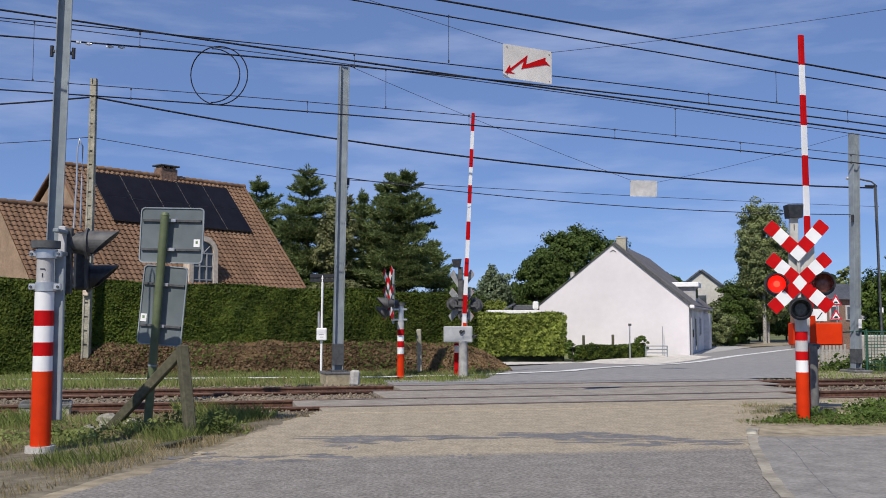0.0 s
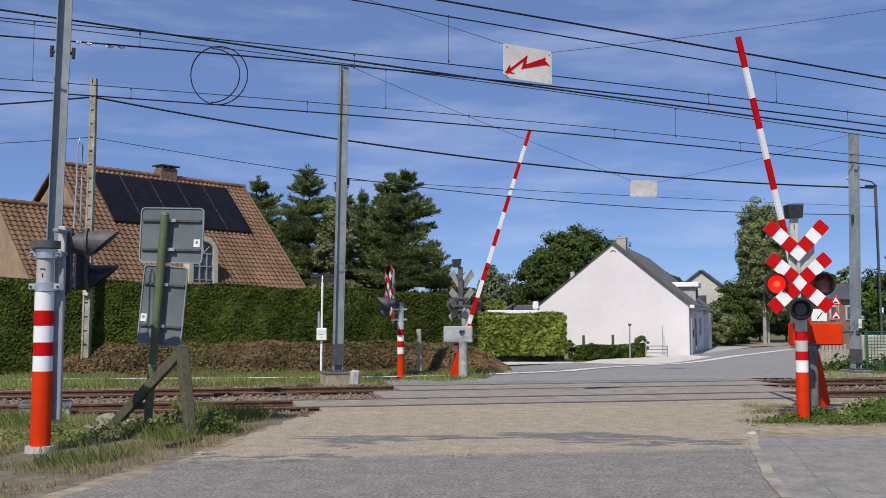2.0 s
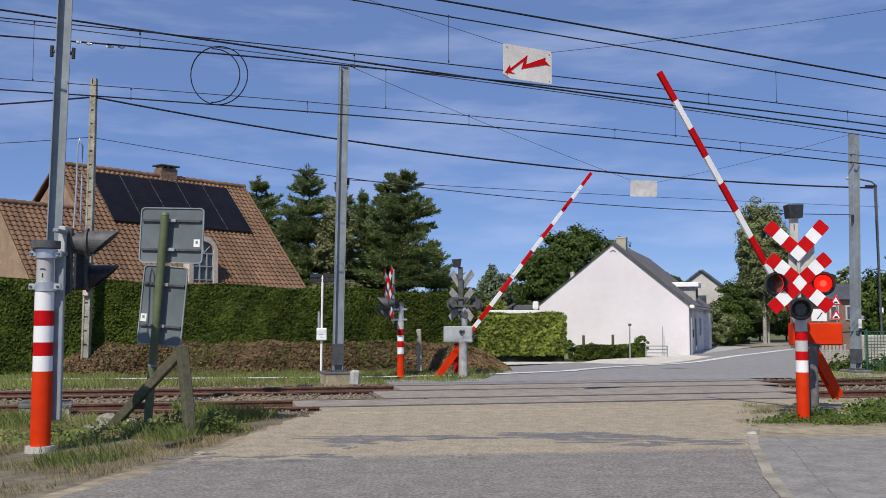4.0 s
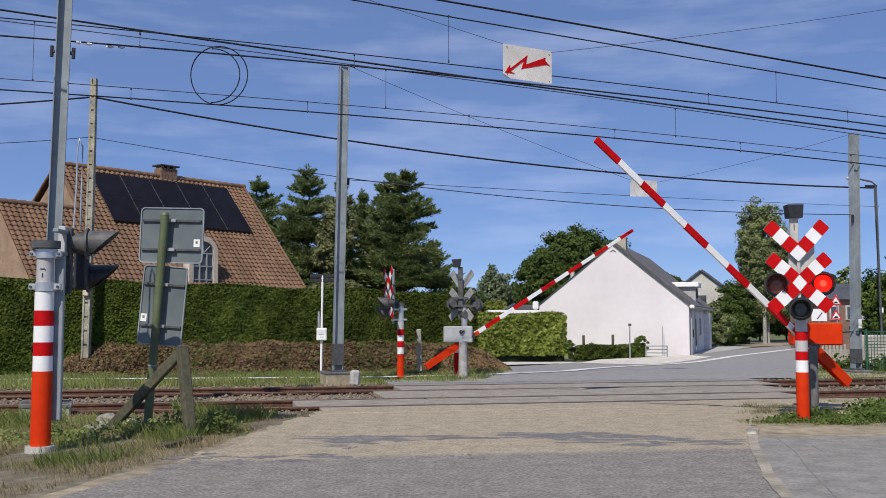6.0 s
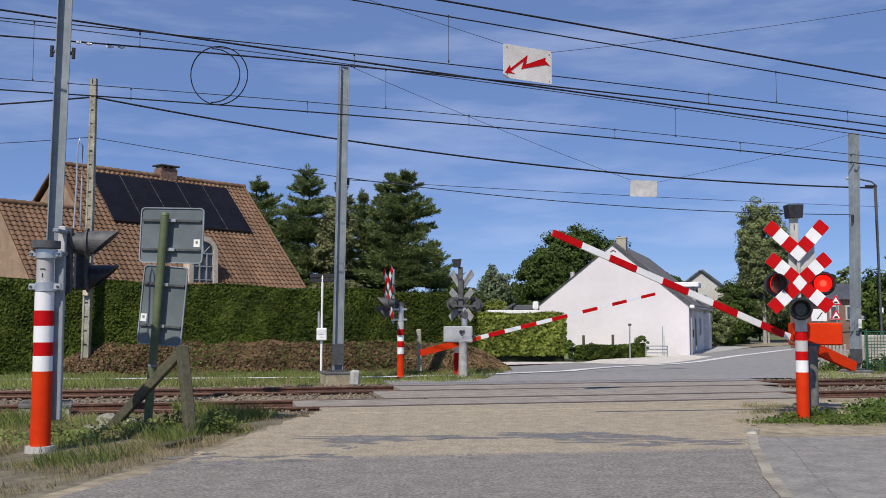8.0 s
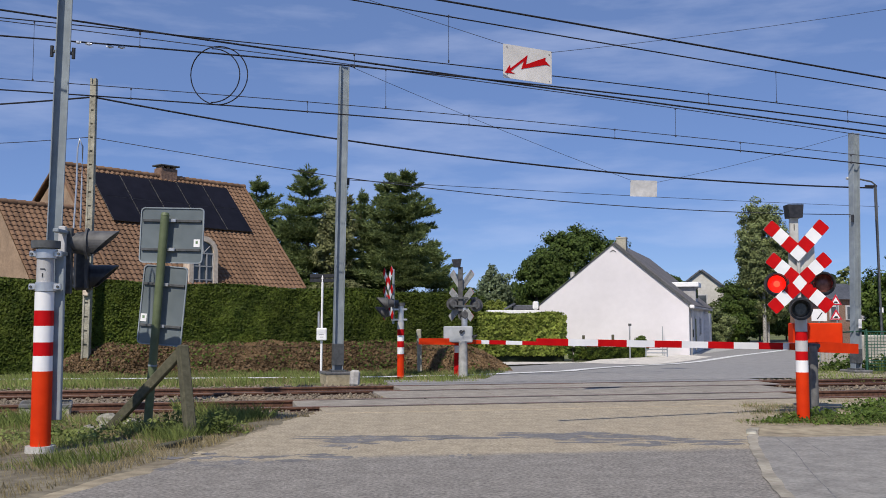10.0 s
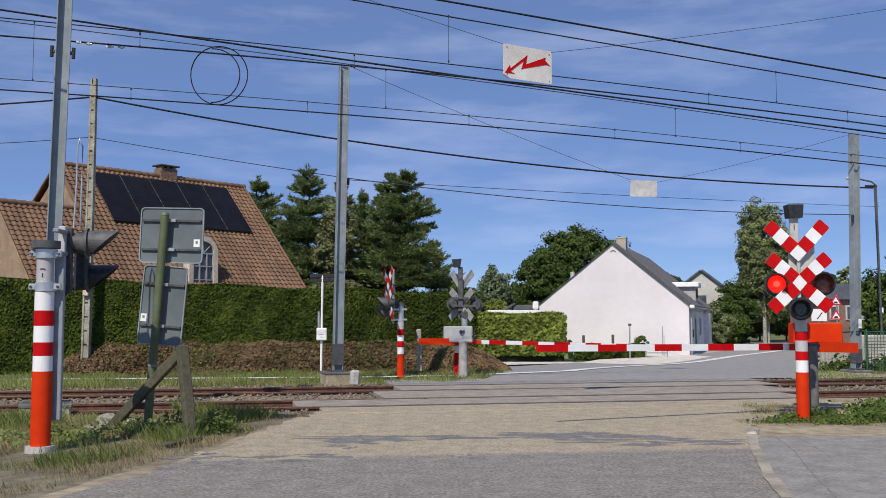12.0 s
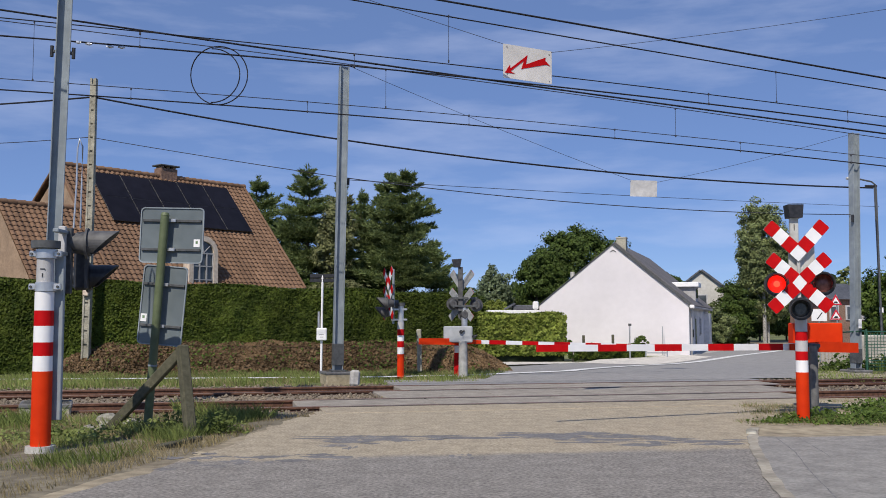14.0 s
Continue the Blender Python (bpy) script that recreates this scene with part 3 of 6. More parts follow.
def build_wires():
    thin, thick = "thin copper overhead line wire", "dark overhead contact wire above the track"
    wire("messenger_wire", (-9.251, 16.315, 8.280), (11.930, 20.996, 6.042), 0.051, 0.011, CABLE, "dark messenger wire above the near track")
    wire("auxiliary_wire", (-9.251, 16.315, 6.751), (11.930, 20.996, 5.528), -0.116, 0.009, CABLE, thin)
    wire("contact_wire", (-9.251, 16.315, 6.407), (11.930, 20.996, 5.317), -0.184, 0.013, CABLE, thick)
    wire("messenger_wire", (-11.111, 19.595, 7.799), (14.328, 25.216, 5.719), -0.113, 0.010, CABLE_THIN, "dark messenger wire above the far track")
    wire("auxiliary_wire", (-11.111, 19.595, 6.500), (14.328, 25.216, 5.305), -0.180, 0.009, CABLE_THIN, thin)
    wire("contact_wire", (-11.111, 19.595, 6.263), (14.328, 25.216, 5.103), -0.190, 0.013, CABLE, thick)
    wire("feeder_cable", (-12.396, 21.861, 8.846), (15.984, 28.133, 6.420), 0.071, 0.020, CABLE, "thick dark feeder cable along the mast tops")
    wire("feeder_cable", (-7.861, 13.863, 7.442), (10.136, 17.840, 5.551), -0.018, 0.014, CABLE, "thick dark feeder cable over the verge")
    wire("telephone_cable", (-10.220, 28.500, 8.005), (14.890, 34.000, 6.067), 0.524, 0.024, CABLE, "thick black telephone cable between poles", "cable", "telephone cables")
    wire("telephone_cable", (-17.220, 28.500, 7.604), (-10.220, 28.500, 8.005), 0.06, 0.022, CABLE, "thick black telephone cable between poles", "cable", "telephone cables")
    wire("service_cable", (-15.366, 28.500, 6.570), (-10.272, 28.500, 6.820), 0.05, 0.011, CABLE_THIN, "thin overhead service cable", "cable", "telephone cables")
    wire("service_cable", (-10.190, 28.500, 6.803), (-2.533, 24.300, 5.032), 0.02, 0.011, CABLE_THIN, "thin overhead service cable", "cable", "telephone cables")
    wire("service_cable", (-2.533, 24.300, 5.032), (11.627, 28.000, 4.500), 0.22, 0.012, CABLE_THIN, "thin overhead service cable", "cable", "telephone cables")
    wire("service_cable", (-2.519, 24.300, 4.975), (15.508, 35.000, 5.532), 0.05, 0.008, CABLE_THIN, "thin overhead service cable", "cable", "telephone cables")
    # stays that carry the warning plates over the road
    wire("stay_wire", (-6.415, 16.000, 8.62), (1.03, 16.56, 6.195), 0.04, 0.0045, CABLE_THIN, "thin stay wire holding the warning plate", "stay wire", "stay wires")
    wire("stay_wire", (1.895, 17.04, 6.18), (11.741, 18.000, 7.869), 0.10, 0.0045, CABLE_THIN, "thin stay wire holding the warning plate", "stay wire", "stay wires")
    wire("stay_wire", (-2.304, 24.200, 7.793), (5.353, 28.000, 5.488), 0.06, 0.0055, CABLE_THIN, "thin stay wire holding the warning plate", "stay wire", "stay wires")
    wire("stay_wire", (6.109, 28.000, 5.423), (11.663, 28.000, 6.808), 0.06, 0.0055, CABLE_THIN, "thin stay wire holding the warning plate", "stay wire", "stay wires")
    drops = ((0.10714208574891602, 7.249120198535834, 6.377879341171312, 18.36), (6.789178863855745, 6.54712071811188, 5.929047380312024, 18.36),
             (-5.358317824976967, 6.555322380692552, 6.321651878547732, 18.36), (-1.6420175759715674, 6.402902122371851, 6.179815938519168, 18.36),
             (5.320313499220323, 6.016235431961609, 5.821042951556433, 18.36), (8.374190404414314, 5.804605849850611, 5.603099667638553, 18.36),
             (-8.496807919207084, 7.676685226480596, 6.461828607715229, 22.05), (-6.5893938652045465, 6.369752777434879, 6.1642597592412685, 22.05),
             (-2.9732844417326, 6.269685433559887, 6.0564961625788865, 22.05), (-1.2762189990775699, 7.083220431116058, 6.238538372464024, 22.05),
             (0.590269566676544, 6.1331711947511245, 5.92543098211032, 22.05), (4.03043683211432, 5.956415259755188, 5.7553023570493655, 22.05),
             (5.53661098539503, 6.525172874995866, 5.871025814342108, 22.05), (7.178345161909347, 5.774107660259895, 5.567218924653539, 22.05),
             (10.114432009560565, 5.580039519300366, 5.3960830464726826, 22.05))
    for x, z1, z0, off in drops:
        bm = tube(bmesh.new(), [(0, 0, 0), (0, 0, z1 - z0)], 0.0048)
        for z in (0.0, z1 - z0):
            box(bm, (0, 0, z), (0.03, 0.03, 0.05), bevel=0.006)
        solid("dropper", bm, CABLE_THIN, pose(x, off + SLOPE * x, z0), "thin vertical dropper between overhead wires", "dropper", "overhead droppers")
    # coil of spare cable hung on the line
    bm = bmesh.new()
    c = Vector((-4.016, 17.476, 5.879))
    for r, dx, a0, a1 in ((0.510, 0.0, 80, 440), (0.470, -0.10, -95, 95)):
        tube(bm, [(dx + r * math.cos(radians(a)), 0.03 * math.sin(radians(a * 2)), r * 1.04 * math.sin(radians(a))) for a in range(a0, a1 + 1, 10)], 0.011)
    solid("cable_coil", bm, CABLE, pose(*c), "coiled loop of spare cable hanging from the wires", "cable coil")
    # line clamps by the mast
    for px in ((-6.370, 16.952, 6.339), (-6.196, 16.991, 6.320), (-5.846, 17.068, 6.291), (-5.660, 17.109, 6.292)):
        bm = box(bmesh.new(), (0, 0, 0), (0.07, 0.05, 0.05), bevel=0.012)
        rod(bm, (-0.06, 0, 0), (0.06, 0, 0), 0.015)
        solid("line_clamp", bm, GALV_BRIGHT, pose(*px, 0, 5, 0), "small bright metal clamp on the contact wire", "clamp", "line clamps")


def h_beam(bm, z0, z1, w, d, flange=0.02, web=0.014, taper=1.0):
    """Broad-flange column: flanges face along x."""
    for s in (-1, 1):
        box(bm, (s * (w / 2 - flange / 2), 0, (z0 + z1) / 2), (flange, d, z1 - z0), bevel=0.004)
    box(bm, (0, 0, (z0 + z1) / 2), (w - 2 * flange, web, z1 - z0))
    return bm


def build_masts():
    def mast(at, height, w, d, rz, lean, label, block, stone=CONCRETE_OLD):
        th = thing("overhead_line_mast", pose(*at, 0, lean, 0) @ pose(0, 0, 0, 0, 0, rz), label, "mast", "overhead line masts")
        part("column", h_beam(bmesh.new(), 0, height, w, d), GALV, th)
        part("foundation", box(bmesh.new(), (0, 0, -0.16), (block, block, 0.5), bevel=0.03), stone, th)
        part("foundation_cap", box(bmesh.new(), (0, 0, 0.055), (block * 1.04, block * 1.04, 0.07), bevel=0.015), CAP_DARK, th)
        bm = box(bmesh.new(), (0, 0, 0.11), (w * 1.5, d * 1.6, 0.04), bevel=0.006)
        part("base_plate", bm, DARK_STEEL, th)
        return th
    m = mast((-6.322, 15.900, 0.108), 8.6, 0.23, 0.22, 20, 1.05, "tall grey galvanised steel mast beside a striped post", 0.75)
    for s in (-1, 1):
        bm = rod(bmesh.new(), (s * 0.165, -0.05, 5.66), (s * 0.165, -0.05, 5.84), 0.03, seg=10)
        part("insulator", bm, BLACK, m, "black insulator beside the mast")
        part("insulator_arm", box(bmesh.new(), (s * 0.14, -0.05, 5.75), (0.06, 0.05, 0.05), bevel=0.01), DARK_STEEL, m)
    m = mast((-2.569, 24.200, 0.171), 7.622, 0.23, 0.19, 20, 0.85, "grey galvanised mast on a concrete block", 0.70, CONCRETE_TAN)
    part("painted_foot", box(bmesh.new(), (0, 0, 0.50), (0.255, 0.215, 0.52), bevel=0.004), DARK_STEEL, m, "dark painted mast foot")
    part("insulator", rod(bmesh.new(), (0.17, 0.02, 4.66), (0.17, 0.02, 4.82), 0.035), BLACK, m, "dark insulator on the mast")
    m = mast((11.625, 28.000, 0.025), 6.816, 0.23, 0.20, 20, 1.1, "grey galvanised mast beyond the rails", 0.6)
    part("painted_foot", box(bmesh.new(), (0, 0, 0.47), (0.255, 0.225, 0.40), bevel=0.004), DARK_STEEL, m, "dark painted mast foot")
    part("insulator", rod(bmesh.new(), (-0.16, -0.1, 4.25), (-0.16, -0.1, 4.45), 0.04), BLACK, m, "dark insulator on the mast")
    bm = bmesh.new()
    box(bm, (0.0, -0.17, 1.38), (0.10, 0.03, 0.26), bevel=0.005)
    part("number_plate", bm, WHITE, m, "small white plate on the mast")
    # pale lump of concrete and white kerb piece beside the middle mast
    solid("marker_stone", box(bmesh.new(), (0, 0, 0.15), (0.22, 0.2, 0.38), bevel=0.05), CONCRETE_PALE, pose(*(-2.071, 23.254, 0.000), 0, 4, 20), "small pale concrete marker stone by the mast", "marker stone")
    # concrete telephone pole with rungs of holes
    h = 8.546
    pole = thing("telephone_pole", pose(*(-10.243, 28.500, -0.001), 0, 0.25, 0), "pale concrete telephone pole with climbing holes", "pole")
    bm = bmesh.new()
    for s in (-1, 1):
        r = bmesh.ops.create_cube(bm, size=1)
        for v in r["verts"]:
            k = 0 if v.co.z < 0 else 1
            v.co = Vector((s * (0.085 - 0.025 * k) + v.co.x * 0.05, v.co.y * (0.22 - 0.06 * k), h * k - 0.1 * (1 - k)))
    z = 0.2
    while z < h:
        box(bm, (0, 0, z), (0.14 - 0.05 * z / h, 0.16, 0.35))
        z += 0.40
    box(bm, (0, 0, h / 2), (0.10, 0.07, h - 0.02))
    part("shaft", bm, CONCRETE_OLD, pole)
    part("junction_box", box(bmesh.new(), (0.0, -0.16, 2.28), (0.16, 0.08, 0.17), bevel=0.015), CREAM, pole, "small cream junction box")
    # street lamp and pole beyond the right mast
    lp = thing("street_lamp", (15.044, 34.000, -0.117), "grey street lamp with a curved arm", "street lamp")
    zt = 6.400
    bm = rod(bmesh.new(), (0, 0, 0), (-0.05, 0, zt - 0.25), 0.035, 0.028)
    tube(bm, [(-0.05, 0, zt - 0.3), (-0.08, 0, zt - 0.1), (-0.2, 0, zt), (-0.75, 0, zt + 0.12)], 0.03, 8)
    part("pole", bm, DARK_STEEL, lp)
    part("lamp_head", box(bmesh.new(), (-0.85, 0, zt + 0.12), (0.45, 0.16, 0.09), bevel=0.03), ALU, lp)
    cp = thing("cable_pole", (15.505, 35.000, -0.146), "thin dark pole carrying the telephone cable", "pole")
    zt = 6.408
    part("shaft", rod(bmesh.new(), (0, 0, 0), (-0.12, 0, zt), 0.05, 0.035), DARK_STEEL, cp)
    part("cable_clamp", rod(bmesh.new(), (-0.45, 0, zt), (-0.05, 0, zt), 0.05), BLACK, cp)
    part("number_plate", box(bmesh.new(), (-0.05, -0.08, 2.0), (0.14, 0.02, 0.18), bevel=0.004), WHITE, cp)


def build_warning_plates():
    th = thing("lightning_warning_plate", pose(*(1.463, 16.800, 5.908), 0, 0, 30), "white hanging plate with a red lightning arrow", "warning plate", "warning plates")
    w, h = 1.01, 0.585
    part("plate", plate(bmesh.new(), round_rect(w, h, 0.012), -0.006, 0.006), CREAM_WHITE, th)
    k = w / 92.0
    arrow = [(-44, -19), (-34, -5), (-33.5, -11), (-1, 14), (-4, -1), (34, 15), (33, 10), (43, 2), (35, 3.5), (-13, -9.5), (-8, 4), (-33, -15.5), (-25, -18.5)]
    part("lightning_arrow", plate(bmesh.new(), [(x * k, z * k) for x, z in arrow], -0.012, -0.008), RED, th, "red lightning bolt arrow")
    for x, z in ((-0.45, 0.45), (0.46, 0.42), (-0.45, -0.42), (0.46, -0.45)):
        part("bolt", rod(bmesh.new(), (x * w * 0.96, -0.016, z * h * 0.92), (x * w * 0.96, 0.01, z * h * 0.92), 0.009, seg=8), DARK_STEEL, th)
    th = thing("lightning_warning_plate", pose(*(5.720, 28.000, 5.244), 0, 2, -5), "plain pale back of a hanging warning plate", "warning plate", "warning plates")
    part("plate", plate(bmesh.new(), round_rect(0.752, 0.464, 0.012), -0.006, 0.006), WHITE_DULL, th)


CREAM_WHITE = mat("plate enamel", (0.66, 0.63, 0.60), (0.74, 0.71, 0.68), rough=0.5, scale=4)


# ---- crossing equipment ----
def ring(bm, c, r, depth, wall, seg=20, cut=0.0):
    """A short open tube along y; cut trims its lower part into a hood."""
    steps = [a for a in range(seg + 1)]
    a0, a1 = (-90 + cut, 270 - cut)
    rows = []
    for s in steps:
        a = radians(a0 + (a1 - a0) * s / seg)
        k = 1 if cut == 0 else 0.10 + 0.90 * (0.5 + 0.5 * math.sin(a))
        rows.append([bm.verts.new((c[0] + q * math.cos(a), c[1] + y, c[2] + q * math.sin(a))) for q, y in ((r, 0), (r, -depth * k), (r - wall, -depth * k), (r - wall, 0))])
    for p, q in zip(rows, rows[1:]):
        for i in range(4):
            bm.faces.new((p[i], p[(i + 1) % 4], q[(i + 1) % 4], q[i]))
    if cut:
        bm.faces.new(rows[0]), bm.faces.new(rows[-1][::-1])
    bmesh.ops.recalc_face_normals(bm, faces=bm.faces)
    return bm


def signal_head(th, at, yaw, r=0.15, lens=LENS_DARK, case=BLACK, label="black round signal lamp with a hood", visor=0.26):
    """One round lamp: backing disc, casing, hood and lens, facing -y before its yaw."""
    bm = bmesh.new()
    rod(bm, (0, 0.005, 0), (0, 0.03, 0), r * 1.22, seg=28)
    rod(bm, (0, 0.03, 0), (0, 0.20, 0), r * 0.95, r * 0.6, seg=20)
    box(bm, (0, 0.16, 0), (0.05, 0.1, r * 1.6), bevel=0.01)
    head = part("signal_lamp", bm, case, th, label)
    head.matrix_basis = pose(*at, 0, 0, yaw)
    part("hood", ring(bmesh.new(), (0, 0.005, 0.004), r, visor, 0.012, 22, 38), case, head)
    part("rim", ring(bmesh.new(), (0, 0.005, 0), r, 0.035, 0.018, 24), case, head)
    if lens is None:
        # a turning insert: its glowing face and its dark face take turns in the opening
        bm = bmesh.new()
        for s, first in ((-1, 1), (1, 0)):
            rings = []
            for rr, dy in ((r * 0.86, 0.004), (r * 0.62, 0.018), (r * 0.32, 0.027)):
                rings.append([bm.verts.new((rr * math.cos(k * math.tau / 20), s * dy, rr * math.sin(k * math.tau / 20))) for k in range(20)])
            for a, b in zip(rings, rings[1:]):
                for k in range(20):
                    bm.faces.new((a[k], a[(k + 1) % 20], b[(k + 1) % 20], b[k])).material_index = first
            bm.faces.new(rings[2]).material_index = 2 if first else 0
        bmesh.ops.recalc_face_normals(bm, faces=bm.faces)
        ins = part("lens", bm, [LAMP_OFF, LAMP_ON, LAMP_HOT], head, "red lens that lights in turn with its neighbour", True)
        ins.location = (0, -0.012, 0)
        return ins
    bm = rod(bmesh.new(), (0, -0.004, 0), (0, 0.006, 0), r * 0.6, r * 0.88, seg=20)
    part("lens", bm, lens, head)
    return None


def saltire(th, at, yaw, k, face=True, board=WHITE_DULL):
    """St Andrew's cross with a second V above it; k metres to a unit."""
    hub = part("saltire_bracket", box(bmesh.new(), (0, 0.035, 12 * k), (6 * k, 0.03, 110 * k), bevel=0.004), ALU, th)
    hub.matrix_basis = pose(*at, 0, 0, yaw)
    for name, cx, cz, dx, dz, count in (("arm", 0, 0, -16.0, 13.8, (-3, 3)), ("arm", 0, 0, 15.4, 14.2, (-3, 3)), ("upper_arm", -1, 57, -16.3, 15.0, (0, 3)), ("upper_arm", -1, 57, 14.3, 15.8, (0, 3))):
        step = math.hypot(dx, dz)
        ang = math.degrees(math.atan2(dz, dx))
        lo, hi = count
        length = (hi - lo + 1) * step * k
        mid = (lo + hi) / 2
        first = dx < 0
        bm = box(bmesh.new(), (0, 0.012 if first else 0.004, 0), (length, 0.006, 25 * k))
        arm = part(name, bm, SALT_BACK, hub)
        arm.matrix_basis = pose((cx + dx * mid) * k, 0, (cz + dz * mid) * k, 0, -ang, 0)
        for i in range(lo, hi + 1):
            if i == 0 and not first:
                continue
            m = WHITE if i % 2 == 0 else RED
            end = abs(i) == 3
            pts = round_rect(step * k * 0.995, 25 * k, (3.5 if end else 0.3) * k, 3)
            b = part("band", plate(bmesh.new(), pts, -0.004 if first else -0.010, 0.001 if first else -0.003), m, arm)
            b.location = ((i - mid) * step * k, 0.004 if first else 0, 0)


SALT_BACK = mat("saltire back", (0.24, 0.25, 0.255), (0.34, 0.35, 0.355), rough=0.6, scale=9)


def banded_post(th, r, bands):
    """A round post in separate painted sleeves: (from, to, material, radius factor)."""
    for z0, z1, m, f in bands:
        bm = rod(bmesh.new(), (0, 0, z0), (0, 0, z1), r * f, seg=24)
        part("post_sleeve", bm, m, th)


def boom_parts(th, length, tail, h0, h1, bands, band_offset):
    """Barrier arm: tapered box beam with alternating bands, and a counterweight tail."""
    bm = bmesh.new()
    r = bmesh.ops.create_cube(bm, size=1)
    for v in r["verts"]:
        k = 0 if v.co.x < 0 else 1
        v.co = Vector((length * k, v.co.y * 0.040, v.co.z * (h0 + (h1 - h0) * k) * 0.96))
    arm = part("boom", bm, WHITE, th, "red and white banded barrier arm")
    for i in range(bands):
        if i % 2:
            continue
        bl = (length - band_offset) / bands
        x1 = length - i * bl + 0.004 * (i == 0)
        x0 = x1 - bl
        bm = bmesh.new()
        r = bmesh.ops.create_cube(bm, size=1)
        for v in r["verts"]:
            x = x0 if v.co.x < 0 else x1
            v.co = Vector((x, v.co.y * 0.046, v.co.z * (h0 + (h1 - h0) * x / length)))
        bmesh.ops.bevel(bm, geom=bm.edges[:], offset=0.002, segments=1, affect="EDGES")
        part("red_band", bm, RED, arm)
    for s in (-1, 1):
        bm = bmesh.new()
        pts = [(0.5, 0.05), (0.5, -0.05), (-tail * 0.3, -0.09), (-tail, -0.10), (-tail, 0.06), (-tail * 0.3, 0.08)]
        plate(bm, pts, s * 0.045 - 0.010, s * 0.045 + 0.010)
        part("counterweight_arm", bm, ORANGE, arm)
    part("counterweight", box(bmesh.new(), (-tail + 0.14, 0, -0.02), (0.26, 0.078, 0.15), bevel=0.012), ORANGE, arm)
    part("clamp", box(bmesh.new(), (0.32, 0, 0), (0.26, 0.10, h0 * 1.06), bevel=0.008), ALU, arm)
    return arm


def build_near_barrier():
    c = Vector((6.084, 16.350, 0.068))
    c.z = 0
    th = thing("level_crossing_barrier", c, "red level crossing barrier with banded arm on a grey pillar", "barrier", "crossing barriers")
    part("pillar", rod(bmesh.new(), (-0.25, -0.70, -0.1), (-0.25, -0.70, 1.10), 0.062, seg=16), CAP_DARK, th)
    part("pillar_arm", box(bmesh.new(), (-0.2, -0.35, 1.10), (0.10, 0.78, 0.06), bevel=0.01), DARK_STEEL, th)
    part("rear_leg", box(bmesh.new(), (0.05, 0.2, 0.5), (0.12, 0.12, 1.2), bevel=0.01), DARK_STEEL, th)
    x0, x1 = 5.806 - c.x, 6.624 - c.x
    part("cabinet", box(bmesh.new(), ((x0 + x1) / 2, 0.22, 1.27), (x1 - x0, 0.28, 0.37), bevel=0.02), ORANGE, th, "orange red drive cabinet")
    part("cabinet_foot", box(bmesh.new(), (-0.02, 0.12, 1.06), (0.16, 0.3, 0.12), bevel=0.01), ORANGE, th)
    boom = boom_parts(th, 5.1, 0.98, 0.108, 0.096, 9, 0.62)
    part("pivot_axle", rod(bmesh.new(), (-0.09, -0.40, 1.073), (-0.07, 0.1, 1.073), 0.05), DARK_STEEL, th)
    return boom, Vector((5.934, 16.0, 1.073)) - c


def build_far_barrier():
    c = Vector((0.529, 26.600, 0.069))
    c.z = ground_z(26.6)
    th = thing("level_crossing_barrier", c, "grey barrier machine on a concrete-grey pillar with banded arm", "barrier", "crossing barriers")
    bm = rod(bmesh.new(), (0, -0.32, -0.1), (0, -0.30, 0.95), 0.125, 0.11, seg=18)
    part("pillar", bm, PILLAR_GREY, th)
    x0, x1 = 0.015 - c.x, 0.783 - c.x
    z0, z1 = 0.91, 1.34
    part("cabinet", box(bmesh.new(), ((x0 + x1) / 2, -0.16, (z0 + z1) / 2), (x1 - x0, 0.30, z1 - z0), bevel=0.025), CABINET_GREY, th, "light grey drive cabinet")
    for dx, dz in ((-0.05, 0.07), (0.29, -0.05)):
        part("crank", rod(rod(bmesh.new(), (dx, -0.36, 1.12 + dz), (dx, -0.30, 1.12 + dz), 0.05), (dx, -0.35, 1.12 + dz), (dx + 0.09, -0.35, 1.16 + dz), 0.02), BLACK, th)
    boom = boom_parts(th, 6.2, 1.25, 0.115, 0.085, 11, 0.75)
    boom.location = (0, 0, 0)
    part("board", box(bmesh.new(), (0.366 - c.x, 0.2, 0.42), (0.13, 0.03, 0.92), bevel=0.005), RED, th, "red reflective board")
    part("board_band", box(bmesh.new(), (0.366 - c.x, 0.18, 0.72), (0.115, 0.03, 0.19), bevel=0.004), WHITE, th)
    return boom, Vector((0.543, 26.5, 0.93)) - c


PILLAR_GREY = mat("grey pillar paint", (0.30, 0.30, 0.29), (0.42, 0.42, 0.41), rough=0.7, scale=9)
CABINET_GREY = mat("grey cabinet paint", (0.36, 0.38, 0.40), (0.46, 0.48, 0.50), rough=0.5, scale=5)


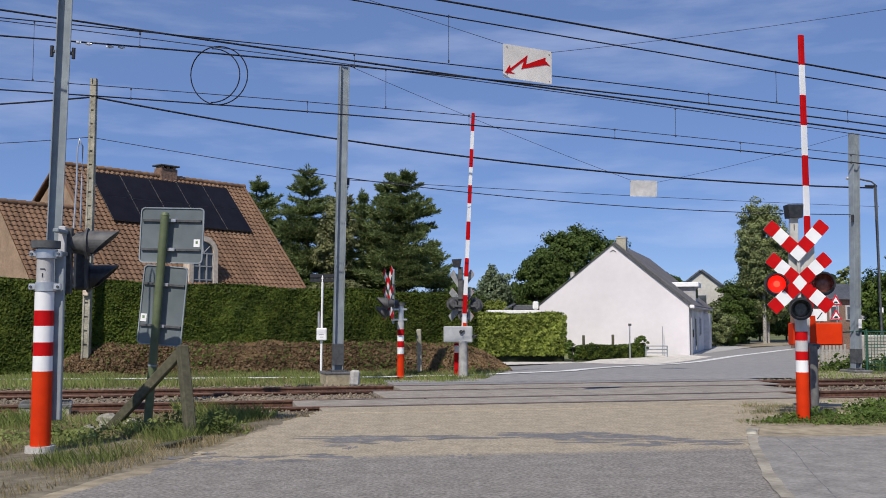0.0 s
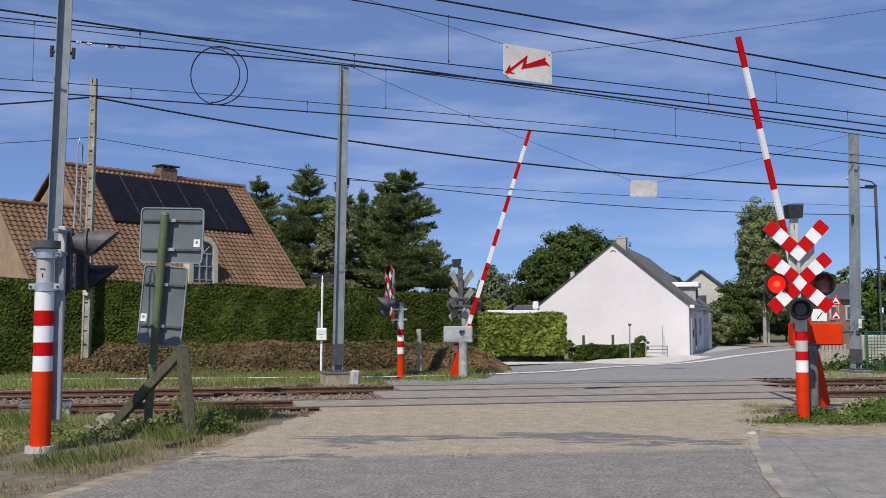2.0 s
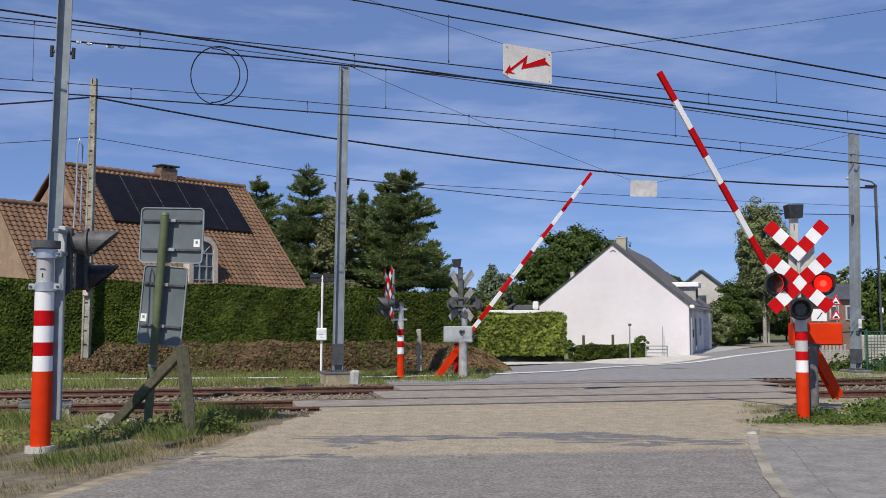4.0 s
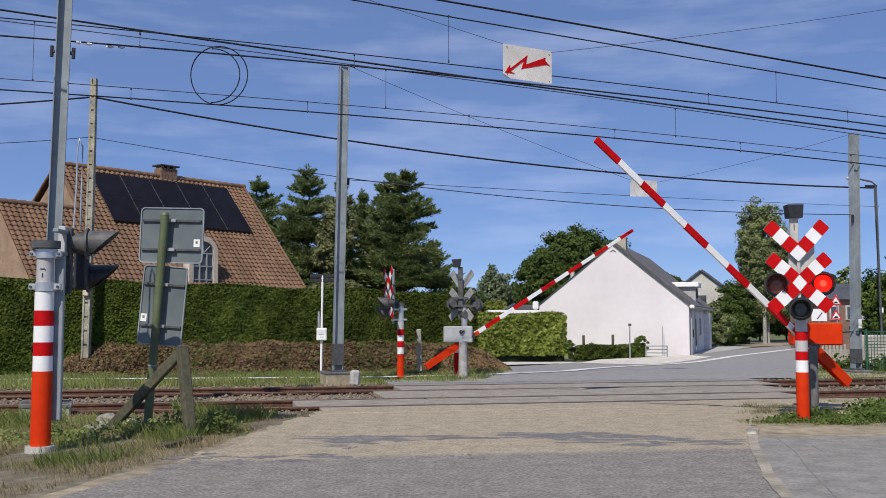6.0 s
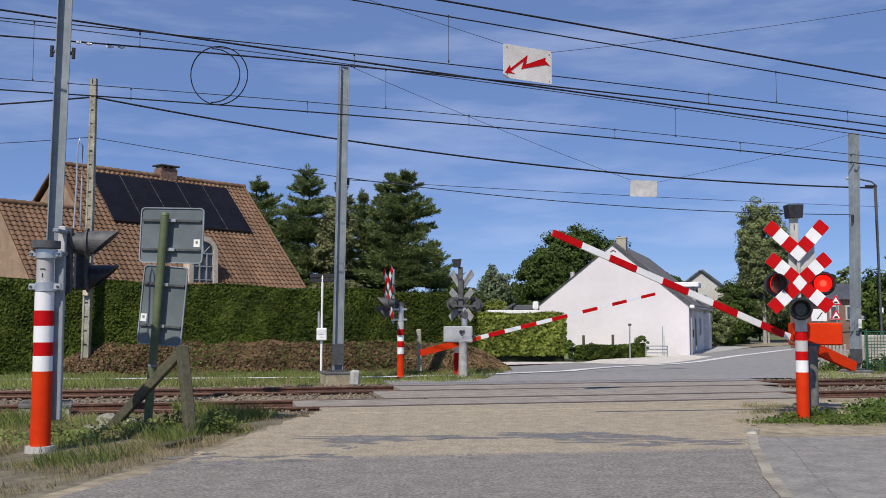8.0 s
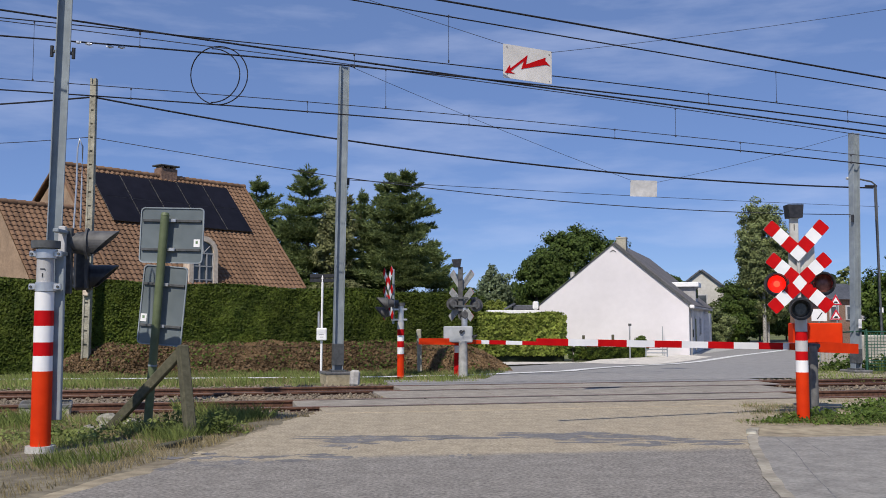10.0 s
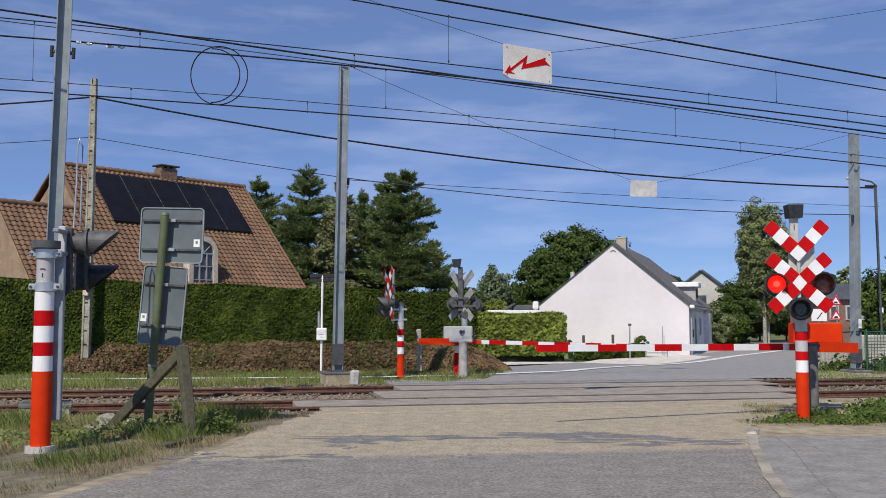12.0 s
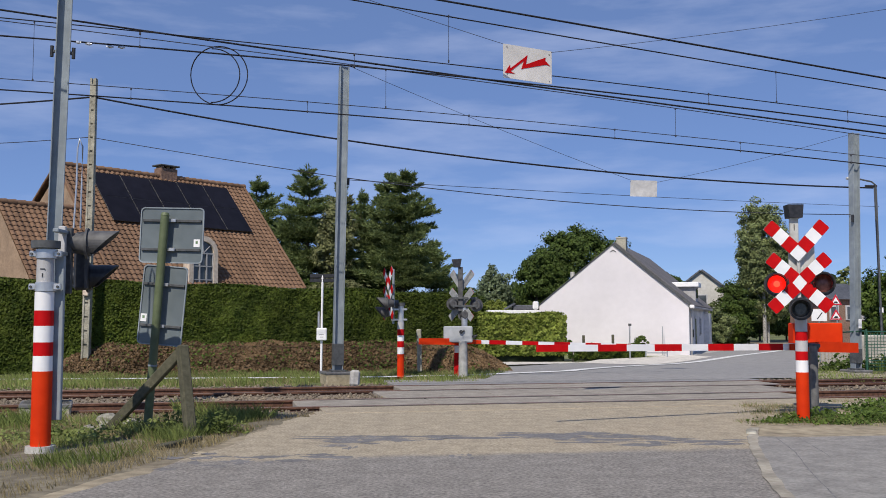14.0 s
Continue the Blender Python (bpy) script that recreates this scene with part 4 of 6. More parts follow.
def build_signals():
    # signal facing the camera beside the near barrier
    th = thing("crossing_signal", (5.390, 14.932, 0.000), "crossing signal with red and white crosses on a striped post", "crossing signal", "crossing signals")
    bx = 5.3903221209033605
    banded_post(th, 0.094, ((-0.1, 0.722, ORANGE, 1.0), (0.722, 0.899, WHITE, 0.97), (0.899, 1.034, RED, 0.97), (1.034, 1.195, WHITE_DULL, 0.97), (1.195, 1.330, RED, 0.97), (1.330, 2.584, WHITE_DULL, 0.94)))
    k = 13.9 / 1750
    part("mounting_panel", plate(bmesh.new(), [(-0.20, 2.135), (0.19, 2.135), (0.19, 2.646), (-0.20, 2.612)], -0.115, -0.095), ALU, th, "weathered aluminium mounting panel")
    part("mounting_panel", box(bmesh.new(), (-0.08, -0.02, 2.860), (0.125, 0.06, 0.42), bevel=0.006), ALU, th)
    part("label_plate", box(bmesh.new(), (-0.085, -0.053, 2.902), (0.012, 0.004, 0.10), Matrix.Rotation(0.0, 4, "Y")), BLACK, th, "small dark mark on the panel")
    bm = bmesh.new()
    w = 0.118
    plate(bm, [(-w, 0.10), (w, 0.10), (w * 0.86, -0.10), (-w * 0.80, -0.10)], -0.12, 0.10)
    bell = part("warning_bell", bm, BLACK, th, "black warning bell housing")
    bell.location = (-0.075, 0, 3.142)
    cx = 5.317 - bx
    cz = 2.054
    saltire(th, (cx, -0.20, cz), 0, k)
    part("crossbar", box(bmesh.new(), (cx, -0.10, cz - 0.01), (0.66, 0.05, 0.06), bevel=0.006), ALU, th)
    left = signal_head(th, (4.985 - bx, -0.16, 2.038), -17, 0.150, None)
    right = signal_head(th, (5.677 - bx, -0.16, 2.047), -17, 0.150, None)
    signal_head(th, (5.307 - bx, -0.24, 1.667), -17, 0.140)
    # a further striped post with a cross seen nearly edge on
    p = (-1.117, 26.233, 0.000)
    th2 = thing("crossing_signal", p, "slim striped signal post with a cross turned aside", "crossing signal", "crossing signals")
    banded_post(th2, 0.093, ((-0.1, 0.608, ORANGE, 1.0), (0.608, 0.786, WHITE, 0.97), (0.786, 0.949, RED, 0.97), (0.949, 1.098, WHITE, 0.97), (1.098, 1.262, RED, 0.97), (1.262, 1.455, WHITE_DULL, 0.95), (1.455, 1.873, GALV_BRIGHT, 0.85), (1.873, 1.963, DARK_STEEL, 1.25)))
    for z in (1.515, 1.784):
        part("clamp", box(bmesh.new(), (-0.04, 0, z), (0.42, 0.12, 0.05), bevel=0.008), GALV_BRIGHT, th2)
    part("side_mast", box(bmesh.new(), (-0.20, 0.02, 2.127), (0.06, 0.08, 1.45), bevel=0.006), GALV, th2)
    saltire(th2, (-1.447 + 1.117, -0.12, 1.961), -71, k)
    for px, pz, dy in ((-1.489 + 1.117, 1.946, -0.35), (-1.548 + 1.117, 1.708, -0.05), (-1.400 + 1.117, 1.931, 0.3)):
        signal_head(th2, (px, dy, pz), -76, 0.14, LENS_DARK, GREY_HEAD, "grey hooded signal lamp")
    # signal by the far barrier, seen from behind
    c = Vector((0.580, 26.900, 0.053))
    c.z = ground_z(26.9)
    th3 = thing("crossing_signal", c, "grey back of a crossing signal behind the far barrier", "crossing signal", "crossing signals")
    banded_post(th3, 0.093, ((-0.1, 1.2, GREY_HEAD, 0.9), (1.2, 1.837, GALV_BRIGHT, 0.9)))
    part("mast", box(bmesh.new(), (0.476 - c.x, -0.03, 2.343), (0.13, 0.08, 1.2), bevel=0.01), GREY_HEAD, th3)
    saltire(th3, (0.50 - c.x, 0.12, 1.929), 132, k)
    for px, pz in ((0.276 - c.x, 1.944), (0.906 - c.x, 1.913), (0.583 - c.x, 1.653)):
        signal_head(th3, (px, 0.10, pz), 184, 0.15, LENS_DARK, GREY_HEAD, "grey back of a signal lamp")
    for z in (2.095, 1.881):
        part("crossbar", box(bmesh.new(), (0.02, -0.09, z), (0.66, 0.05, 0.06), bevel=0.008), DARK_STEEL, th3)
    bm = plate(bmesh.new(), [(-0.13, 0.11), (0.14, 0.13), (0.10, -0.10), (-0.08, -0.10)], -0.12, 0.12)
    bell = part("warning_bell", bm, BLACK, th3, "black warning bell housing")
    bell.location = (0.369 - c.x, 0, 3.036)
    # near striped post whose lamps look along the railway
    q = (-4.602, 11.432, 0.000)
    th4 = thing("crossing_signal", q, "thick striped post with two hooded lamps turned away", "crossing signal", "crossing signals")
    banded_post(th4, 0.112, ((0.0, 0.917, ORANGE, 1.0), (0.917, 1.092, WHITE, 0.97), (1.092, 1.247, RED, 0.97), (1.247, 1.435, WHITE, 0.97), (1.435, 1.611, RED, 0.97), (1.611, 1.826, WHITE, 0.96), (1.826, 2.330, WHITE_DULL, 0.86), (2.330, 2.415, DARK_STEEL, 1.45)))
    part("footing", rod(bmesh.new(), (0, 0, -0.15), (0, 0, 0.07), 0.172, 0.165, seg=24), CONCRETE_PALE, th4, "round pale concrete footing")
    for z in (1.884, 2.264):
        bm = rod(bmesh.new(), (0.01, 0, z - 0.05), (0.01, 0, z + 0.05), 0.118, seg=24)
        box(bm, (0.01, -0.02, z), (0.37, 0.05, 0.075), bevel=0.01)
        part("clamp", bm, GALV_BRIGHT, th4)
        for s in (-1, 1):
            part("bolt", rod(bmesh.new(), (0.01 + s * 0.155, -0.06, z), (0.01 + s * 0.155, 0.03, z), 0.016, seg=6), DARK_STEEL, th4)
    part("serial_mark", box(bmesh.new(), (0.008, -0.099, 2.087), (0.055, 0.004, 0.012)), BLACK, th4, "dark stencilled mark")
    part("serial_mark", box(bmesh.new(), (0.008, -0.099, 2.015), (0.012, 0.004, 0.045)), BLACK, th4)
    part("channel", box(bmesh.new(), (0.135, 0.10, 1.30), (0.11, 0.06, 1.9), bevel=0.008), GALV, th4)
    part("side_plate", box(bmesh.new(), (-4.587 - q[0], 0.45, 2.241), (0.085, 0.06, 0.78), bevel=0.008), WHITE_DULL, th4, "pale grey vertical bracket")
    part("side_mast", box(bmesh.new(), (-4.536 - q[0], 0.55, 2.219), (0.07, 0.07, 0.80), bevel=0.008), DARK_STEEL, th4)
    for z in (2.555, 2.295):
        part("bracket", box(bmesh.new(), (-4.553 - q[0], 0.3, z), (0.07, 0.32, 0.045), bevel=0.008), GALV, th4)
    signal_head(th4, (-4.328 - q[0], 0.62, 2.434), 100, 0.155, LENS_DARK, GREY_HEAD, "weathered grey hooded signal lamp", 0.36)
    signal_head(th4, (-4.438 - q[0], 1.0, 2.035), 100, 0.155, LENS_DARK, BLACK, visor=0.35)
    bm = bmesh.new()
    box(bm, (-4.475 - q[0], 0.8, 2.231), (0.17, 0.12, 0.72), bevel=0.03)
    part("lamp_casing", bm, BLACK, th4)
    bm = tube(bmesh.new(), [(-4.513 - q[0], 0.6, 2.622), (-4.492 - q[0], 0.6, 3.146), (-4.490 - q[0], 0.6, 3.603), (-4.465 - q[0], 0.6, 3.723), (-4.428 - q[0], 0.6, 3.625), (-4.429 - q[0], 0.6, 3.146), (-4.429 - q[0], 0.6, 2.622)], 0.011, 8)
    part("cable_loop", bm, GALV_BRIGHT, th4, "tall bent pale cable above the lamp")
    return left, right


# ---- signs and posts ----
def build_back_signs():
    th = thing("traffic_sign", pose(*(-3.921, 13.235, 0.000), 0, 3.6, 0), "two grey sign plates seen from behind on a green post", "traffic sign")
    k = 13.2 / 1750
    part("post", rod(bmesh.new(), (0, 0, -0.15), (0, 0, 386 * k), 0.056, seg=16), GREEN_POST, th, "green painted leaning post")
    part("post_cap", rod(bmesh.new(), (0, 0, 386 * k), (0, 0, 391 * k), 0.060, 0.045, seg=16), GREEN_POST, th)
    part("post_band", rod(bmesh.new(), (0, 0, 118 * k), (0, 0, 121 * k), 0.062, seg=16), GALV, th)
    for w, h, cx, cz, tilt in ((118, 100, 10, 352, -2.0), (82, 142, 4, 226, 1.0)):
        bm = plate(bmesh.new(), round_rect(w * k, h * k, 0.06), 0.10, 0.106)
        pl = part("sign_plate", bm, SIGN_BACK, th, "grey sheet metal sign back")
        pl.matrix_basis = pose(cx * k, 0, cz * k, 0, tilt, -6)
        outer, inner = round_rect(w * k, h * k, 0.06), round_rect(w * k - 0.03, h * k - 0.03, 0.05)
        bm = bmesh.new()
        for y in (0.085, 0.108):
            vo, vi = [bm.verts.new((x, y, z)) for x, z in outer], [bm.verts.new((x, y, z)) for x, z in inner]
            for i in range(len(vo)):
                j = (i + 1) % len(vo)
                bm.faces.new((vo[i], vo[j], vi[j], vi[i]))
        bm.verts.ensure_lookup_table()
        n = len(outer)
        for i in range(n):
            j = (i + 1) % n
            bm.faces.new((bm.verts[i], bm.verts[j], bm.verts[2 * n + j], bm.verts[2 * n + i]))
            bm.faces.new((bm.verts[n + i], bm.verts[n + j], bm.verts[3 * n + j], bm.verts[3 * n + i]))
        bmesh.ops.recalc_face_normals(bm, faces=bm.faces)
        part("edge_frame", bm, GALV, pl)
        for s in (-1, 1):
            rz = s * h * k * 0.26
            part("stiffener", box(bmesh.new(), (0, 0.085, rz), (w * k * 0.92, 0.03, 0.035), bevel=0.004), DARK_STEEL, pl)
            part("clip", box(bmesh.new(), (0.02, 0.05, rz), (0.10, 0.04, 0.045), bevel=0.006), GALV_BRIGHT, pl)
        sx, sz = (0.36, -0.10) if h < 120 else (-0.255, -0.18)
        part("sticker", box(bmesh.new(), (sx * 0.98, 0.097, sz), (0.085, 0.004, 0.105)), WHITE, pl, "small white inspection sticker")
        part("sticker_mark", box(bmesh.new(), (sx * 0.98, 0.094, sz + 0.01), (0.03, 0.003, 0.035)), SHRUB_MARK, pl)
    # leaning stub and strut of old timber beside it
    bm = bmesh.new()
    a, b = Vector((-3.417, 13.000, 1.168)), Vector((-3.209, 12.733, 0.000))
    base = b.copy()
    d = (a - b)
    m = Matrix.Translation((0, 0, 0)) @ d.to_track_quat("Z", "Y").to_matrix().to_4x4()
    box(bm, (0, 0, d.length / 2 - 0.05), (0.135, 0.13, d.length + 0.1), m, bevel=0.015)
    th2 = thing("timber_brace", base, "weathered timber stub with a slanting strut", "brace")
    part("stub", bm, WOOD_GREY, th2)
    bm = bmesh.new()
    a, b = Vector((-3.394, 13.000, 1.124)) - base, Vector((-4.559, 13.400, -0.049)) - base
    d = b - a
    m = Matrix.Translation(a) @ d.to_track_quat("Z", "X").to_matrix().to_4x4()
    box(bm, (0, 0, d.length / 2), (0.13, 0.09, d.length), m, bevel=0.012)
    part("strut", bm, WOOD_GREY, th2)
    rng = random.Random(8)
    for px in ((-4.60, 13.70, 0.02), (-4.48, 13.95, 0.06), (-4.75, 13.45, 0.0), (-4.38, 14.05, 0.02), (-4.68, 13.98, 0.10)):
        bm = bmesh.new()
        bmesh.ops.create_icosphere(bm, subdivisions=2, radius=0.17)
        for v in bm.verts:
            v.co *= rng.uniform(0.75, 1.15)
            v.co.z *= 0.6
        solid("rubble_stone", bm, CONCRETE_OLD, pose(*px, 0, 0, rng.uniform(0, 90)), "lump of broken concrete in the weeds", "stone", "rubble stones")
    a, b = Vector((-3.295, 11.580, 0.000)), Vector((-3.050, 12.496, 0.000))
    d = b - a
    bm = box(bmesh.new(), (0, 0, 0), (d.length, 0.12, 0.06), bevel=0.01)
    solid("fallen_plank", bm, WOOD_GREY, pose(*((a + b) / 2 + Vector((0, 0, 0.03))), 0, 0, math.degrees(math.atan2(d.y, d.x))), "grey weathered plank lying in the weeds", "plank")


SHRUB_MARK = mat("sticker print", (0.12, 0.20, 0.10), rough=0.6)
SIGN_RED = mat("sign red", (0.50, 0.02, 0.04), rough=0.45)


def build_small_posts():
    # tall thin sign post with a letter box and a dark cross plate
    th = thing("platform_sign", (-3.237, 26.400, -0.010), "thin white pole with a dark sign bar and a white box", "sign post")
    part("pole", rod(bmesh.new(), (0, 0, -0.1), (0.02, 0, 2.705), 0.031, seg=10), WHITE, th)
    for zz in (2.689, 2.569):
        part("sign_bar", box(bmesh.new(), (0.02, 0.0, zz), (0.68, 0.05, 0.10), Matrix.Rotation(radians(-3), 4, "Z"), bevel=0.01), BLACK, th, "dark sign bar")
    part("box", box(bmesh.new(), (0.02, -0.07, 1.140), (0.27, 0.10, 0.33), bevel=0.02), WHITE, th, "white weathered control box")
    part("box_text", box(bmesh.new(), (0.02, -0.122, 1.125), (0.12, 0.003, 0.015)), DARK_STEEL, th, "unreadable dark line of writing")
    part("box_text", box(bmesh.new(), (0.02, -0.122, 1.065), (0.09, 0.003, 0.012)), DARK_STEEL, th)
    part("conduit", rod(bmesh.new(), (-0.07, -0.02, 1.3), (-0.07, -0.02, 1.740), 0.03, seg=8), GALV_BRIGHT, th)
    # old concrete post
    bm = box(bmesh.new(), (0, 0, 0.55), (0.13, 0.13, 1.16), bevel=0.02)
    solid("concrete_post", bm, CONCRETE_OLD, pose(*(-0.636, 27.300, 0.124), 0, -1.5, 0), "old grey concrete post before the bank", "post")
    # posts, lantern and rail before the white house
    for p in ((7.266, 51.337, -0.450), (9.195, 53.737, -0.450), (11.502, 57.310, -0.450)):
        bm = box(bmesh.new(), (0, 0, 0.55), (0.13, 0.13, 1.25), bevel=0.015)
        solid("fence_post", bm, WOOD_GREY, pose(*p), "grey wooden fence post before the white house", "post", "fence posts")
    th = thing("sign_post", (9.379, 49.853, -0.450), "thin steel post with a small dark plate", "sign post")
    part("post", rod(bmesh.new(), (0, 0, 0), (0, 0, 1.7), 0.035, seg=8), GALV_BRIGHT, th)
    part("plate", box(bmesh.new(), (0, -0.05, 1.72), (0.16, 0.03, 0.12), bevel=0.005), DARK_STEEL, th)
    solid("thin_stake", rod(bmesh.new(), (0, 0, 0), (0, 0, 1.6), 0.018, seg=6), GALV, pose(*(12.266, 55.466, -0.450)), "thin metal stake by the white wall", "stake")
    th = thing("low_rail", (10.959, 51.000, -0.322), "low grey metal rail before the house", "rail")
    for zz in (0.15, 0.33, 0.5):
        part("bar", rod(bmesh.new(), (-0.55, 0, zz), (0.55, 0, zz), 0.025, seg=8), GALV, th)
    for xx in (-0.55, 0.55):
        part("leg", rod(bmesh.new(), (xx, 0, -0.05), (xx, 0, 0.52), 0.03, seg=8), GALV, th)
    # triangular warning signs and white plate behind the barrier
    c = Vector((22.435, 56.373, -0.450))
    Y = c.y
    th = thing("warning_sign", c, "two red-edged triangular warning signs on a post", "traffic sign")
    part("post", rod(bmesh.new(), (0, 0.05, 0), (0, 0.05, 3.4), 0.04, seg=10), GALV, th)
    s = Y / 1750
    for zb in (2.366 - c.z, 1.532 - c.z):
        w, h = 22 * s, 19 * s
        tri = part("triangle", plate(bmesh.new(), [(-w / 2, 0), (w / 2, 0), (0, h)], -0.012, 0.0), SIGN_RED, th, "red edged triangle")
        tri.location = (-0.08, 0, zb)
        part("field", plate(bmesh.new(), [(-w * 0.32, h * 0.12), (w * 0.32, h * 0.12), (0, h * 0.72)], -0.02, -0.014), WHITE, tri)
        part("symbol", plate(bmesh.new(), [(-w * 0.2, h * 0.16), (w * 0.2, h * 0.16), (w * 0.09, h * 0.32), (-w * 0.09, h * 0.32)], -0.026, -0.022), BLACK, tri)
    th = thing("white_plate", (17.866, 47.067, -0.447), "white plate with a black slash on a steel post", "sign")
    zc = 2.188
    part("post", rod(bmesh.new(), (0, 0.04, 0), (0, 0.04, zc), 0.03, seg=8), GALV, th)
    part("plate", box(bmesh.new(), (0, 0, zc), (0.74, 0.012, 0.56), bevel=0.004), WHITE, th)
    part("slash", box(bmesh.new(), (0, 0, 0), (0.40, 0.006, 0.045), pose(0.02, -0.011, zc - 0.03, 0, -52, 0)), BLACK, th)
    # green mesh fence at the edge of the view
    c = Vector((11.861, 27.931, -0.003))
    th = thing("mesh_fence", c, "low green wire mesh fence beside the railway", "fence")
    for i in range(6):
        part("post", rod(bmesh.new(), (i * 1.2 + 0.05, i * 0.27, 0), (i * 1.2 + 0.05, i * 0.27, 1.25), 0.03, seg=8), FENCE_GREEN, th)
    for i in range(13):
        part("wire", rod(bmesh.new(), (0, 0, 0.1 + i * 0.09), (6.2, 1.4, 0.1 + i * 0.09), 0.010 if i < 12 else 0.022, seg=5), FENCE_GREEN, th)
    for i in range(60):
        part("wire", rod(bmesh.new(), (i * 0.1, i * 0.0226, 0.1), (i * 0.1, i * 0.0226, 1.18), 0.009, seg=4), FENCE_GREEN, th)
    part("top_rail", rod(bmesh.new(), (-1.35, 0, 1.12), (0, 0, 1.2), 0.02, seg=6), FENCE_GREEN, th)
    # picket fence and concrete wall fragment
    th = thing("picket_fence", (13.387, 35.019, -0.147), "short grey wooden picket fence", "fence")
    for i in range(7):
        part("picket", box(bmesh.new(), (i * 0.13, 0, 0.38), (0.08, 0.025, 0.85), bevel=0.008), WOOD_PALE, th)
    part("rail", box(bmesh.new(), (0.39, 0.03, 0.5), (0.95, 0.03, 0.06)), WOOD_PALE, th)
    bm = box(bmesh.new(), (0, 0, -0.04), (1.6, 0.25, 1.10), bevel=0.04)
    solid("concrete_block", bm, CONCRETE, pose(*(13.680, 31.000, 0.533)), "pale concrete block behind the fence", "block")


FENCE_GREEN = mat("green coated wire", (0.015, 0.075, 0.05), (0.03, 0.11, 0.07), rough=0.5)
WOOD_PALE = mat("silvered wood", (0.30, 0.29, 0.26), (0.42, 0.40, 0.37), rough=0.9, scale=12, bump=0.3)


# ---- houses ----
def pantiles(roof, u0, u1, v1, pitch, width=0.235, length=0.245, amp=0.05, v0=0.0):
    """Courses of wavy overlapping tiles on a slope from the ridge (v0) down to v1."""
    nu, nv = round((u1 - u0) / width), round((v1 - v0) / length)
    prof = [(0.0, 0.0), (0.2, 0.75), (0.4, 1.0), (0.6, 0.7), (0.8, 0.05)]
    cp, sp = math.cos(pitch), math.sin(pitch)
    w = (u1 - u0) / nu
    for j in range(nv):
        va, vb = v0 + (v1 - v0) * j / nv, v0 + (v1 - v0) * (j + 1.06) / nv
        bm = bmesh.new()
        for i in range(nu):
            top, low, lip = [], [], []
            for f, h in prof + [(1.0, 0.0)]:
                u = u0 + (i + f) * w
                a, b = h * amp, h * amp + 0.034
                top.append(bm.verts.new((u, -(va * cp) - a * sp, -va * sp + a * cp)))
                low.append(bm.verts.new((u, -(vb * cp) - b * sp, -vb * sp + b * cp)))
                lip.append(bm.verts.new((u, -(vb * cp) - (b - 0.032) * sp, -vb * sp + (b - 0.032) * cp)))
            for k in range(5):
                bm.faces.new((top[k], low[k], low[k + 1], top[k + 1]))
                bm.faces.new((low[k], lip[k], lip[k + 1], low[k + 1]))
        part("tile_course", bm, TILE, roof)


def under_roof(u0, u1, v0, v1, pitch):
    """Battens and boards below the tiles."""
    cp, sp = math.cos(pitch), math.sin(pitch)
    bm = bmesh.new()
    q = [bm.verts.new((u, -v * cp + 0.02, -v * sp - 0.03)) for u, v in ((u0, v0), (u1, v0), (u1, v1), (u0, v1))]
    bmesh.ops.solidify(bm, geom=[bm.faces.new(q)], thickness=0.06)
    return bm


